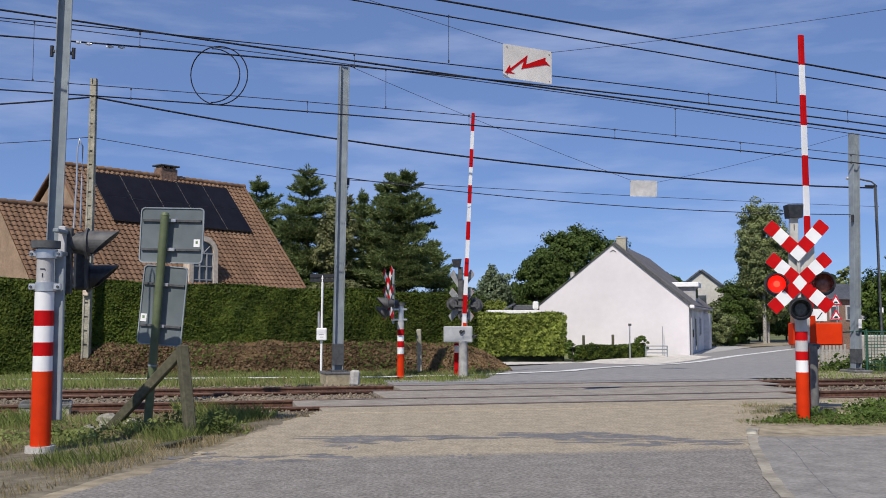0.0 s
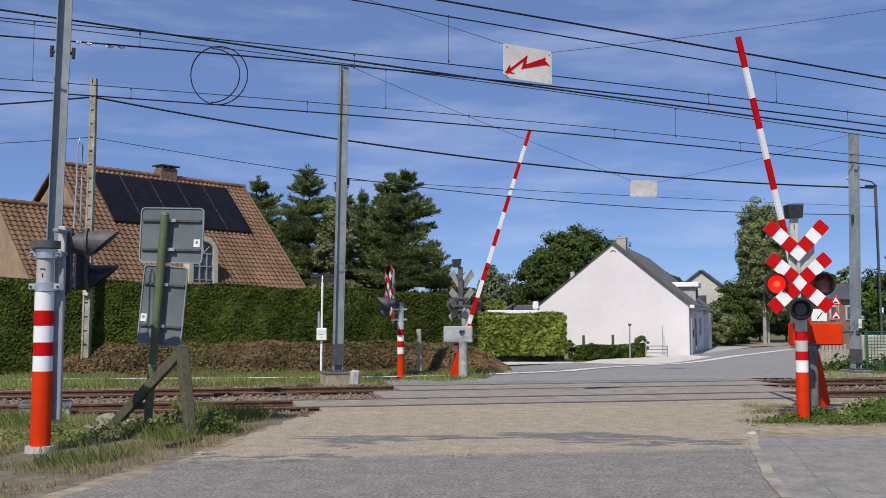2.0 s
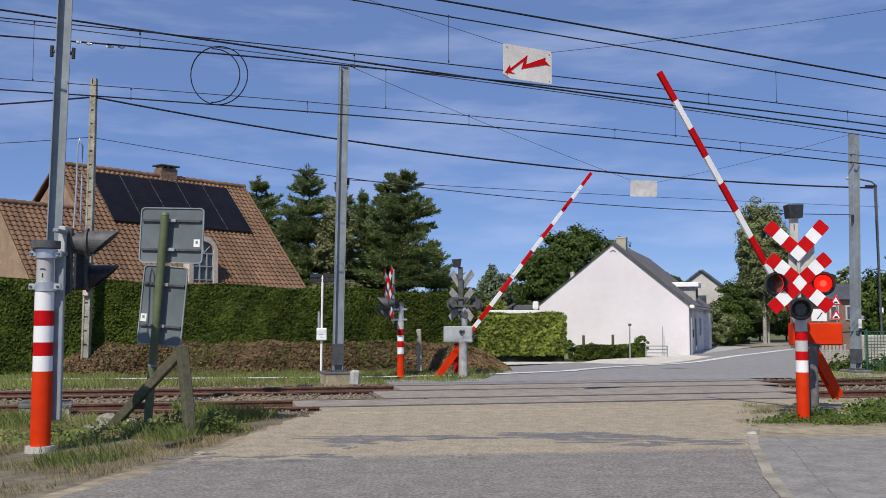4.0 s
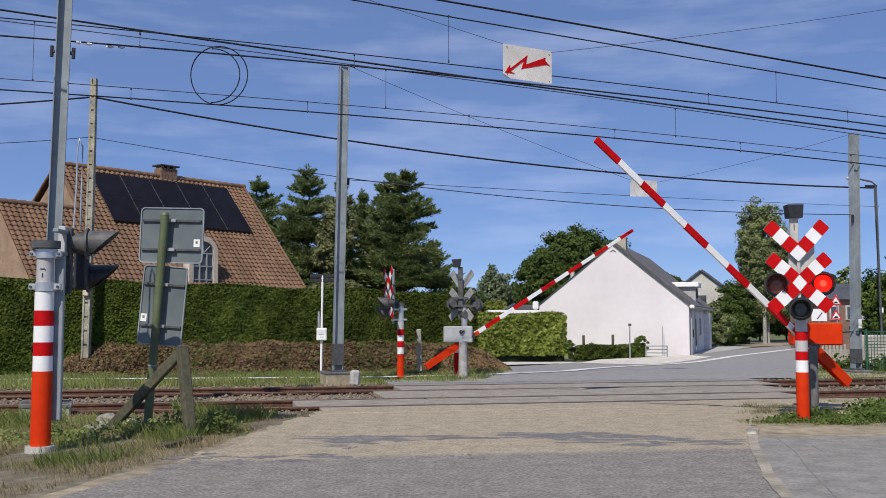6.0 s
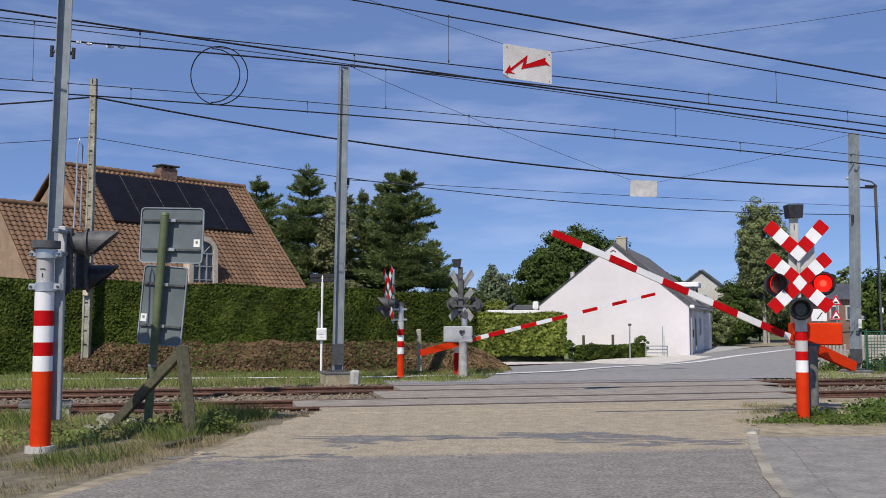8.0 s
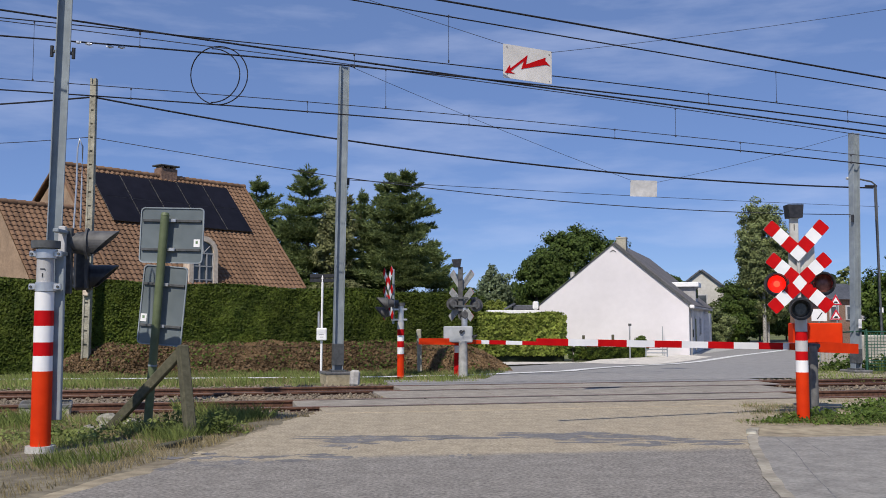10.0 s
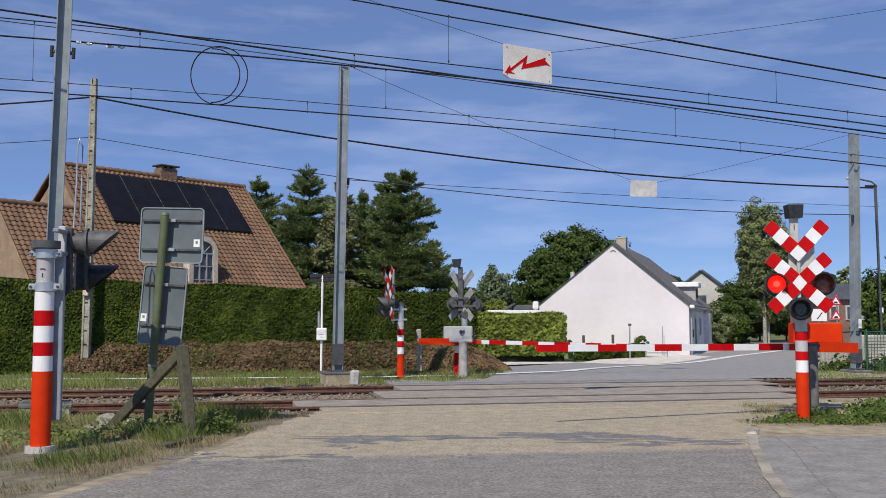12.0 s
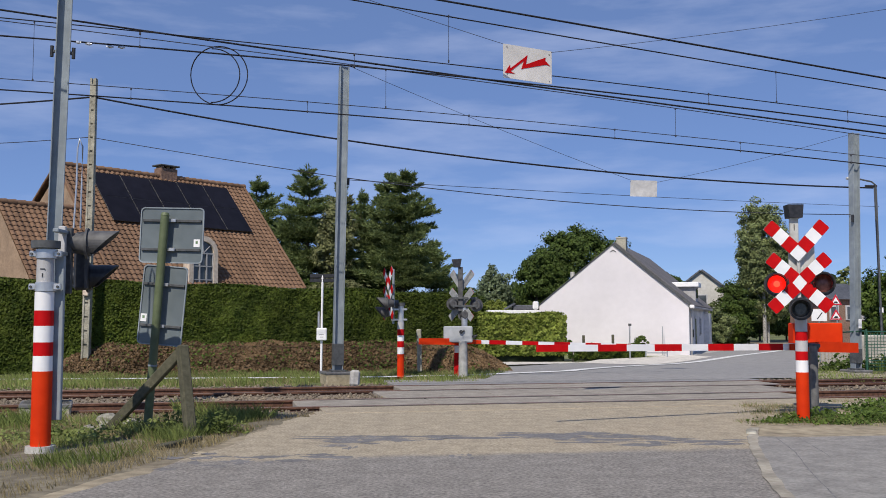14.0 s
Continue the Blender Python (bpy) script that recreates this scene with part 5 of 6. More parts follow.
def build_solar_house():
    RZ, EZ, HALF, L = 7.87, 2.89, 4.53, 9.5
    pitch = math.atan2(RZ - EZ, HALF)
    slope = math.hypot(RZ - EZ, HALF)
    # the rear slope is shallower and reaches further back
    back, be = 5.6, 3.5
    pitch_b, slope_b = math.atan2(RZ - be, back), math.hypot(RZ - be, back)
    th = thing("house", pose(-15.773, 40.0, 0, 0, 0, 49.6), "brick house with a steep tiled roof and solar panels", "house", "houses")
    g = ground_z(42)
    bm = bmesh.new()
    # walls: gabled body
    for u0, u1, rz, half in ((0.15, L - 0.15, RZ - 0.16, HALF - 0.25),):
        a = [bm.verts.new((u0, y, z)) for y, z in ((-half, g), (-half, EZ), (0, rz), (back - 0.3, be), (back - 0.3, g))]
        b = [bm.verts.new((u1, y, z)) for y, z in ((-half, g), (-half, EZ), (0, rz), (back - 0.3, be), (back - 0.3, g))]
        bm.faces.new(a), bm.faces.new(b[::-1])
        for i in range(5):
            bm.faces.new((a[i], b[i], b[(i + 1) % 5], a[(i + 1) % 5]))
    bmesh.ops.recalc_face_normals(bm, faces=bm.faces)
    part("wall", bm, BRICK_TAN, th, "tan brick gable walls")
    bm = bmesh.new()
    vr = 2.70
    ry, rz = -vr * math.cos(pitch), RZ - vr * math.sin(pitch)
    a = [bm.verts.new((-3.1, y, z)) for y, z in ((-HALF + 0.25, g), (-HALF + 0.25, EZ - 0.1), (ry, rz - 0.2), (2.0, 2.6), (2.0, g))]
    b = [bm.verts.new((0.2, y, z)) for y, z in ((-HALF + 0.25, g), (-HALF + 0.25, EZ - 0.1), (ry, rz - 0.2), (2.0, 2.6), (2.0, g))]
    bm.faces.new(a), bm.faces.new(b[::-1])
    for i in range(5):
        bm.faces.new((a[i], b[i], b[(i + 1) % 5], a[(i + 1) % 5]))
    bmesh.ops.recalc_face_normals(bm, faces=bm.faces)
    part("wing_wall", bm, BRICK_TAN, th)
    for name, u0, v0, m, label in (("roof", 0.0, 0.0, pose(0, 0, RZ), "steep orange-brown pantile roof"), ("roof", 0.0, 0.0, pose(L, 0, RZ, 0, 0, 180), ""), ("wing_roof", -3.25, vr, pose(0, 0, RZ), "lower pantile roof of the wing")):
        sv, pv = (slope, pitch) if label else (slope_b, pitch_b)
        r = part(name, under_roof(u0, L if v0 == 0 else 0.0, v0, sv, pv), TILE, th, label)
        pantiles(r, u0, L if v0 == 0 else 0.0, sv, pv, v0=v0)
        r.matrix_basis = m
    bm2 = bmesh.new()
    q = [bm2.verts.new((u, y, z)) for u, y, z in ((-3.25, ry, rz), (0.1, ry, rz), (0.1, 2.2, 2.5), (-3.25, 2.2, 2.5))]
    f = bm2.faces.new(q)
    bmesh.ops.solidify(bm2, geom=[f], thickness=0.08)
    part("wing_back_roof", bm2, TILE, th)
    # ridge caps
    for u0, u1, yy, zz in ((-0.05, L + 0.05, 0, RZ + 0.03), (-3.3, 0.0, ry, rz + 0.03)):
        n = round((u1 - u0) / 0.36)
        for i in range(n):
            bm = rod(bmesh.new(), (u0 + (u1 - u0) * i / n, yy, zz - 0.02), (u0 + (u1 - u0) * (i + 1.08) / n, yy, zz), 0.11, 0.13, seg=10)
            part("ridge_tile", bm, TILE, th)
    # verge tiles along the gable ends
    for u in (0.0, L):
        for s in (-1, 1):
            bm = bmesh.new()
            half, eave, sv, pv = (HALF, EZ, slope, pitch) if s < 0 else (back, be, slope_b, pitch_b)
            box(bm, (0, 0, 0), (0.10, sv, 0.16 if s < 0 else 0.10), pose(u, s * half / 2, (RZ + eave) / 2 + 0.02, -s * math.degrees(pv), 0, 0), bevel=0.02)
            part("verge", bm, TILE, th)
    # chimney
    bm = box(bmesh.new(), (0, 0, 0), (0.86, 0.55, 1.2), bevel=0.02)
    ch = part("chimney", bm, HOUSE_BRICK, th, "brick chimney with a slab on stubs")
    ch.location = (5.25, 0.1, RZ - 0.2)
    part("chimney_cap", box(bmesh.new(), (0, 0, 0.72), (1.02, 0.7, 0.07), bevel=0.02), DARK_STEEL, ch)
    for s in (-0.38, 0.0, 0.38):
        part("chimney_stub", box(bmesh.new(), (s * 0.8, 0, 0.64), (0.14, 0.4, 0.12)), BRICK_TAN, ch)
    # solar array of ten panels
    base = Matrix.Translation((0, 0, RZ)) @ Matrix.Rotation(pitch, 4, "X")
    ucs = [1.22 + i * 1.404 for i in range(6)]
    for i in range(5):
        for j in range(2):
            ua, ub = ucs[i], ucs[i + 1]
            va, vb = 0.42 + j * 1.46, 0.42 + (j + 1) * 1.46
            bm = box(bmesh.new(), ((ua + ub) / 2, -(va + vb) / 2, 0.135), (ub - ua - 0.03, vb - va - 0.006, 0.04), bevel=0.004)
            pn = part("solar_panel", bm, PANEL_EDGE, th, "black solar panel")
            pn.matrix_basis = base
            part("panel_glass", box(bmesh.new(), ((ua + ub) / 2, -(va + vb) / 2, 0.158), (ub - ua - 0.07, vb - va - 0.04, 0.008)), PANEL, pn)
    # arched dormer window standing on the eave
    d = part("dormer", box(bmesh.new(), (0, 1.1, 0.9), (1.30, 2.2, 1.9), bevel=0.02), TILE, th, "tiled dormer with an arched stone window")
    d.location = (4.05, -HALF + 0.15, EZ - 0.1)
    arch = [(0.50 * math.cos(radians(a)), 1.42 + 0.50 * math.sin(radians(a))) for a in range(0, 181, 15)]
    outer = [(0.70 * math.cos(radians(a)), 1.42 + 0.72 * math.sin(radians(a))) for a in range(0, 181, 15)]
    bm = bmesh.new()
    out = [(0.70, -0.1)] + outer + [(-0.70, -0.1)]
    inn = [(0.50, -0.1)] + arch + [(-0.50, -0.1)]
    for y in (-0.12, 0.3):
        vo, vi = [bm.verts.new((x, y, z)) for x, z in out], [bm.verts.new((x, y, z)) for x, z in inn]
        for i in range(len(vo) - 1):
            bm.faces.new((vo[i], vo[i + 1], vi[i + 1], vi[i]))
    bm.verts.ensure_lookup_table()
    n = len(out)
    for i in range(n - 1):
        bm.faces.new((bm.verts[i], bm.verts[i + 1], bm.verts[2 * n + i + 1], bm.verts[2 * n + i]))
        bm.faces.new((bm.verts[n + i], bm.verts[n + i + 1], bm.verts[3 * n + i + 1], bm.verts[3 * n + i]))
    bmesh.ops.recalc_face_normals(bm, faces=bm.faces)
    part("window_surround", bm, CREAM, d, "cream stone arch")
    part("pane", plate(bmesh.new(), [(0.50, -0.1)] + arch + [(-0.50, -0.1)], -0.03, -0.02), GLASS, d)
    for x in (-0.48, -0.17, 0.17, 0.48):
        part("glazing_bar", box(bmesh.new(), (x, -0.06, 0.68), (0.05, 0.05, 1.55)), RENDER_GREY, d)
    for z in (0.35, 0.9, 1.42):
        part("glazing_bar", box(bmesh.new(), (0, -0.06, z), (0.98, 0.045, 0.045)), RENDER_GREY, d)
    for a in (45, 90, 135):
        part("glazing_bar", rod(bmesh.new(), (0, -0.06, 1.42), (0.48 * math.cos(radians(a)), -0.06, 1.42 + 0.48 * math.sin(radians(a))), 0.022, seg=6), RENDER_GREY, d)
    part("gutter", rod(bmesh.new(), (-3.2, -HALF - 0.12, EZ - 0.06), (L, -HALF - 0.12, EZ - 0.06), 0.07, seg=8), GALV, th)


def gable_body(bm, w, l, eave, apex, ax, g):
    """A gabled block: the gable from (0,0) to x = w, the ridge along +y."""
    pr = ((0, g), (0, eave), (ax, apex), (w, eave), (w, g))
    a = [bm.verts.new((x, 0, z)) for x, z in pr]
    b = [bm.verts.new((x, l, z)) for x, z in pr]
    bm.faces.new(a), bm.faces.new(b[::-1])
    for i in range(5):
        bm.faces.new((a[i], b[i], b[(i + 1) % 5], a[(i + 1) % 5]))
    bmesh.ops.recalc_face_normals(bm, faces=bm.faces)
    return bm


def roof_slab(bm, x0, z0, x1, z1, y0, y1, t=0.14):
    d = Vector((x1 - x0, 0, z1 - z0)).normalized()
    n = Vector((-d.z, 0, d.x)) * t
    if n.z < 0:
        n = -n
    pts = [Vector((x0, 0, z0)), Vector((x1, 0, z1)), Vector((x1, 0, z1)) + n, Vector((x0, 0, z0)) + n]
    a = [bm.verts.new((p.x, y0, p.z)) for p in pts]
    b = [bm.verts.new((p.x, y1, p.z)) for p in pts]
    bm.faces.new(a), bm.faces.new(b[::-1])
    for i in range(4):
        bm.faces.new((a[i], b[i], b[(i + 1) % 4], a[(i + 1) % 4]))
    bmesh.ops.recalc_face_normals(bm, faces=bm.faces)
    return bm


def build_white_house():
    g = -0.5
    W_, L_, E_, A_, AX = 8.53, 16.5, 2.36, 5.86, 4.36
    th = thing("house", pose(5.663, 58.187, 0, 0, 0, -18.6), "whitewashed cottage with a grey tiled roof", "house", "houses")
    part("wall", gable_body(bmesh.new(), W_, L_, E_, A_, AX, g), RENDER_WHITE, th, "whitewashed gable wall")
    # thin slab over the right wall, greyer than the white gable
    part("side_wall", box(bmesh.new(), (W_ + 0.01, L_ / 2, (E_ + g) / 2), (0.04, L_ - 0.02, E_ - g - 0.02)), BLUE_GREY, th, "pale grey side wall")
    r = part("roof", roof_slab(bmesh.new(), AX, A_, W_ + 0.25, E_ - 0.18, -0.10, L_ + 0.1), TILE_GREY, th, "dark grey tiled roof")
    part("roof", roof_slab(bmesh.new(), -0.25, E_ - 0.18, AX, A_, -0.02, L_ + 0.1, 0.05), TILE_GREY, th)
    # courses of tiles on the visible slope
    sl = math.hypot(W_ + 0.25 - AX, A_ - E_ + 0.18)
    dx, dz = (W_ + 0.25 - AX) / sl, (E_ - 0.18 - A_) / sl
    for i in range(int(sl / 0.30)):
        v = 0.3 + i * 0.30
        bm = box(bmesh.new(), (0, 0, 0), (0.31, L_ + 0.2, 0.03), pose(AX + dx * (v - 0.15) - dz * 0.16, L_ / 2, A_ + dz * (v - 0.15) + dx * 0.16, 0, math.degrees(math.atan2(-dz, dx)) + 3, 0))
        part("tile_course", bm, TILE_GREY, th)
    ang = math.degrees(math.atan2(-dz, dx))
    part("verge_board", box(bmesh.new(), (0, 0, 0), (sl, 0.06, 0.16), pose(AX + dx * sl / 2 - dz * 0.06, -0.10, A_ + dz * sl / 2 + dx * 0.06, 0, ang, 0), bevel=0.01), DARK_STEEL, th)
    sl2 = math.hypot(AX + 0.25, A_ - E_ + 0.18)
    ang2 = math.degrees(math.atan2(A_ - E_ + 0.18, AX + 0.25))
    part("verge_board", box(bmesh.new(), (0, 0, 0), (sl2, 0.06, 0.05), pose((AX - 0.25) / 2, -0.04, (A_ + E_ - 0.18) / 2 + 0.03, 0, -ang2, 0), bevel=0.01), DARK_STEEL, th)
    part("wall_anchor", rod(rod(bmesh.new(), (AX - 0.16, -0.02, A_ - 0.44), (AX, -0.02, A_ - 0.33), 0.022, seg=6), (AX, -0.02, A_ - 0.33), (AX + 0.16, -0.02, A_ - 0.44), 0.022, seg=6), DARK_STEEL, th)
    ch = part("chimney", box(bmesh.new(), (AX + 0.42, 0.55, A_ - 0.05), (0.56, 0.6, 0.85), bevel=0.02), CONCRETE_OLD, th, "tan brick chimney")
    part("chimney_cap", box(bmesh.new(), (AX + 0.42, 0.55, A_ + 0.40), (0.62, 0.66, 0.06), bevel=0.01), CONCRETE, ch)
    part("vent_pipe", rod(bmesh.new(), (1.2, 4.0, 3.2), (1.2, 4.0, 4.5), 0.14, seg=10), ALU, th)
    d = part("dormer", box(bmesh.new(), (W_ - 1.0, 7.0, 3.10), (1.9, 1.9, 1.0), bevel=0.02), RENDER_GREY, th, "flat-roofed dormer with a white edge")
    part("fascia", box(bmesh.new(), (W_ - 0.95, 6.95, 3.70), (2.2, 2.3, 0.30), bevel=0.03), WHITE, d)
    part("pane", box(bmesh.new(), (W_ - 0.04, 7.0, 3.15), (0.03, 1.3, 0.55)), GLASS, d)
    part("gutter", rod(bmesh.new(), (W_ + 0.28, -0.1, E_ - 0.14), (W_ + 0.28, L_, E_ - 0.14), 0.075, seg=8), RENDER_GREY, th)
    part("gutter_end", box(bmesh.new(), (W_ + 0.2, -0.14, E_ - 0.1), (0.26, 0.08, 0.2), bevel=0.04), WHITE, th)
    part("gutter_end", box(bmesh.new(), (-0.2, -0.10, E_ + 0.02), (0.34, 0.08, 0.5), bevel=0.08), WHITE, th)
    part("downpipe", rod(bmesh.new(), (W_ + 0.12, 0.4, g), (W_ + 0.12, 0.4, E_), 0.05, seg=8), RENDER_GREY, th)
    for y, w, z0, z1 in ((4.2, 0.95, -0.4, 1.7), (8.2, 1.4, 0.5, 1.7)):
        wd = part("window", box(bmesh.new(), (W_ + 0.035, y, (z0 + z1) / 2), (0.05, w, z1 - z0), bevel=0.01), WHITE_DULL, th)
        part("pane", box(bmesh.new(), (W_ + 0.066, y, (z0 + z1) / 2), (0.02, w - 0.2, z1 - z0 - 0.2)), GLASS, wd)
    part("wall_box", box(bmesh.new(), (W_ + 0.10, 1.4, 0.75), (0.12, 0.35, 0.45), bevel=0.02), BLACK, th, "small black letter box")
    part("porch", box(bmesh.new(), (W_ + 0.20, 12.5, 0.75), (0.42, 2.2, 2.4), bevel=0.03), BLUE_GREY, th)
    # flat-roofed extension behind the clipped hedge
    ex = thing("extension", pose(*(2.866, 60.000, -0.304), 0, 0, 0), "low flat-roofed extension with a white fascia", "extension", "houses")
    ex.location.z = g
    w = 6.022 - 2.874
    zt = 2.114 - g
    part("wall", box(bmesh.new(), (w / 2, 1.5, zt / 2), (w, 3, zt - 0.1), bevel=0.02), RENDER_WHITE, ex)
    part("fascia", box(bmesh.new(), (w / 2 - 0.1, 1.4, zt - 0.14), (w + 0.1, 3.3, 0.27), bevel=0.02), WHITE, ex)
    part("skylight", roof_slab(bmesh.new(), w * 0.32, zt + 0.05, w * 0.5, zt + 0.36, 0.6, 2.6, 0.08), SLATE, ex)
    part("roof_lantern", box(bmesh.new(), (w * 0.70, 1.6, zt + 0.16), (w * 0.5, 1.8, 0.32), bevel=0.08), SLATE, ex)


def build_far_houses():
    # grey gabled house down the road
    th = thing("house", pose(18.75, 82.9, -0.5, 0, 0, -16), "grey rendered house with a slate roof and solar panels", "house", "houses")
    w, e, a = 5.6, 3.85, 6.1
    part("wall", gable_body(bmesh.new(), w, 9, e, a, w / 2, 0), RENDER_PALE, th, "pale grey rendered gable wall")
    part("roof", roof_slab(bmesh.new(), w / 2, a, w + 0.3, e - 0.2, -0.25, 9.2, 0.16), SLATE, th, "dark slate roof")
    part("roof", roof_slab(bmesh.new(), -0.3, e - 0.2, w / 2, a, -0.25, 9.2, 0.12), SLATE, th)
    for i in range(3):
        part("roof_panel", roof_slab(bmesh.new(), w / 2 + 0.4, a - 0.12, w - 0.5, e + 0.62, 1.0 + i * 2.0, 2.9 + i * 2.0, 0.05), PANEL, th)
    wd = part("window", box(bmesh.new(), (w / 2, -0.03, e - 0.2), (1.0, 0.08, 1.0), bevel=0.01), WHITE_DULL, th)
    part("pane", box(bmesh.new(), (w / 2, -0.08, e - 0.2), (0.8, 0.03, 0.8)), GLASS, wd)
    part("gutter", rod(bmesh.new(), (w + 0.33, -0.25, e - 0.22), (w + 0.33, 9.2, e - 0.22), 0.07, seg=8), GALV, th)
    # house at the far right behind the signs
    th = thing("house", pose(*(25.770, 66.000, 0.264), 0, 0, 12), "distant brick house with a slate roof", "house", "houses")
    th.location.z = -0.5
    e, a = 2.890 + 0.5, 4.021 + 0.5
    part("wall", box(bmesh.new(), (1.6, 2, e / 2), (4.2, 4, e)), HOUSE_BRICK, th)
    bm = bmesh.new()
    q = [bm.verts.new(p) for p in ((-0.8, -0.3, e), (4.0, -0.3, e), (4.0, 4.3, e), (-0.8, 4.3, e), (0.6, 2, a), (2.6, 2, a))]
    for f in ((0, 1, 5, 4), (2, 3, 4, 5), (1, 2, 5), (3, 0, 4), (0, 3, 2, 1)):
        bm.faces.new([q[i] for i in f])
    bmesh.ops.recalc_face_normals(bm, faces=bm.faces)
    part("roof", bm, SLATE, th)
    for i in range(3):
        wd = part("window", box(bmesh.new(), (0.3 + i * 1.2, -0.03, e - 0.9), (0.7, 0.1, 1.0), bevel=0.02), WHITE_DULL, th)
        part("pane", box(bmesh.new(), (0.3 + i * 1.2, -0.09, e - 0.9), (0.5, 0.04, 0.8)), GLASS, wd)


HOUSE_BRICK = mat("brown brickwork", (0.16, 0.10, 0.075), (0.26, 0.165, 0.12), rough=0.9, scale=10, bump=0.3)


# ---- plants ----
def trunk_mesh(bm, h, r, rng, limbs=0, lo=0.35, spread=1.5):
    rod(bm, (0, 0, -0.2), (0, 0, h * 0.55), r, r * 0.65, seg=9)
    rod(bm, (0, 0, h * 0.55), (rng.uniform(-0.2, 0.2), 0, h * 0.96), r * 0.65, r * 0.1, seg=8)
    for i in range(limbs):
        a = i * 2.4 + rng.uniform(0, 0.6)
        z = h * rng.uniform(lo, 0.75)
        d = spread * rng.uniform(0.5, 0.9)
        rod(bm, (0, 0, z), (d * math.cos(a), d * math.sin(a), z + d * rng.uniform(0.4, 0.9)), r * 0.35, r * 0.06, seg=6)
    return bm


def conifer(at, h, rad, seed, leaves, label, n=9000, size=0.165, top=0.9, lo=0.04):
    rng = np.random.default_rng(seed)
    rnd = random.Random(seed)
    at = (at[0], at[1], ground_z(at[1]) - 0.05)
    th = thing("conifer_tree", at, label, "tree", "conifers behind the hedge")
    part("trunk", trunk_mesh(bmesh.new(), h, 0.22, rnd), BARK, th)
    pts, nrm = [], []
    levels = int(h * 2.3)
    for i in range(levels):
        k = (i + rng.uniform(0, 1)) / levels
        z = h * (lo + (1 - lo) * k)
        reach = rad * (1 - k) ** top * (1 + 0.12 * math.sin(i * 1.3 + seed)) + 0.10
        for j in range(max(6, int(19 - 10 * k))):
            a = rng.uniform(0, math.tau)
            L = reach * rng.uniform(0.5, 1.12)
            m = max(14, int(5.8 * n / levels / 10 * (0.22 + L / rad)))
            s = rng.uniform(0.03, 1, m) ** 0.8
            # flat plume: widest in the middle of the bough, the tip swept up
            side = rng.normal(0, 0.15, m) * L * np.sin(np.pi * np.clip(s * 0.92 + 0.04, 0, 1)) ** 0.8
            hang = np.abs(rng.normal(0, 0.10, m)) * (1.2 - s)
            x = s * L * math.cos(a) - side * math.sin(a)
            y = s * L * math.sin(a) + side * math.cos(a)
            rise = rng.uniform(-0.10, 0.25) + 0.35 * k
            zz = z + rise * L * s - 0.42 * L * s ** 2 + 0.30 * L * s ** 3 - hang
            pts.append(np.stack([x, y, zz], 1))
            turn = a + np.where(side > 0, 0.7, -0.7) * rng.uniform(0.2, 1.0, m)
            nrm.append(np.stack([np.cos(turn), np.sin(turn), rise - 0.35 + 0.6 * s], 1))
    # leader shoot
    m = 90
    zl = rng.uniform(0.0, 1.0, m)
    turn = rng.uniform(0, math.tau, m)
    pts.append(np.stack([0.04 * np.cos(turn), 0.04 * np.sin(turn), h * 0.95 + zl * h * 0.06], 1))
    nrm.append(np.stack([np.cos(turn), np.sin(turn), np.full(m, 1.2)], 1))
    p, nn = np.concatenate(pts), np.concatenate(nrm)
    v, f = sprays(p, nn, size * 1.5, size * 0.36, rng)
    raw("crown", v.tolist(), f.tolist(), leaves, parent=th, kind="stuff")
    return th


def broadleaf(at, h, c, radii, seed, leaves, label, n=9000, size=0.22, clumps=90, bark=BARK, trunk=0.2, name="broadleaf_tree", group="broadleaf trees", low=-1.0, clump=0.23):
    """Trunk, limbs and a crown of leaf clumps in an uneven ellipsoid round the height c."""
    rng = np.random.default_rng(seed)
    rnd = random.Random(seed)
    at = (at[0], at[1], ground_z(at[1]) - 0.05)
    th = thing(name, at, label, "tree" if trunk > 0.05 else "shrub", group)
    if trunk > 0.05:
        part("trunk", trunk_mesh(bmesh.new(), h * 0.9, trunk, rnd, 9, 0.3, radii[0] * 0.9), bark, th)
    else:
        part("stem", trunk_mesh(bmesh.new(), h * 0.7, 0.04, rnd, 4, 0.2, radii[0] * 0.6), bark, th)
    d = rng.normal(0, 1, (clumps, 3))
    d /= np.linalg.norm(d, axis=1)[:, None]
    d[:, 2] = np.maximum(d[:, 2], low)
    R = rng.uniform(0.50, 1.0, (clumps, 1)) ** 0.6 * rng.uniform(0.85, 1.1, (clumps, 1))
    cen = d * R * np.array(radii) * 0.86
    pick = rng.integers(0, clumps, n)
    cs = np.array(radii).mean() * clump * rng.uniform(0.6, 1.3, clumps)
    off = rng.normal(0, 1, (n, 3))
    off /= np.linalg.norm(off, axis=1)[:, None]
    off *= (rng.uniform(0.1, 1.0, (n, 1)) ** 0.6 + np.abs(rng.normal(0, 0.22, (n, 1)))) * cs[pick][:, None]
    off[:, 2] *= 0.75
    p = cen[pick] + off + np.array([0, 0, c])
    nn = off / cs[pick][:, None] + d[pick] * 0.5 + np.array([0, 0, 0.3])
    v, f = cards(p, nn, size, rng, 1.5, 0.5)
    raw("crown" if trunk > 0.05 else "foliage", v.tolist(), f.tolist(), leaves, parent=th, kind="stuff")
    return th


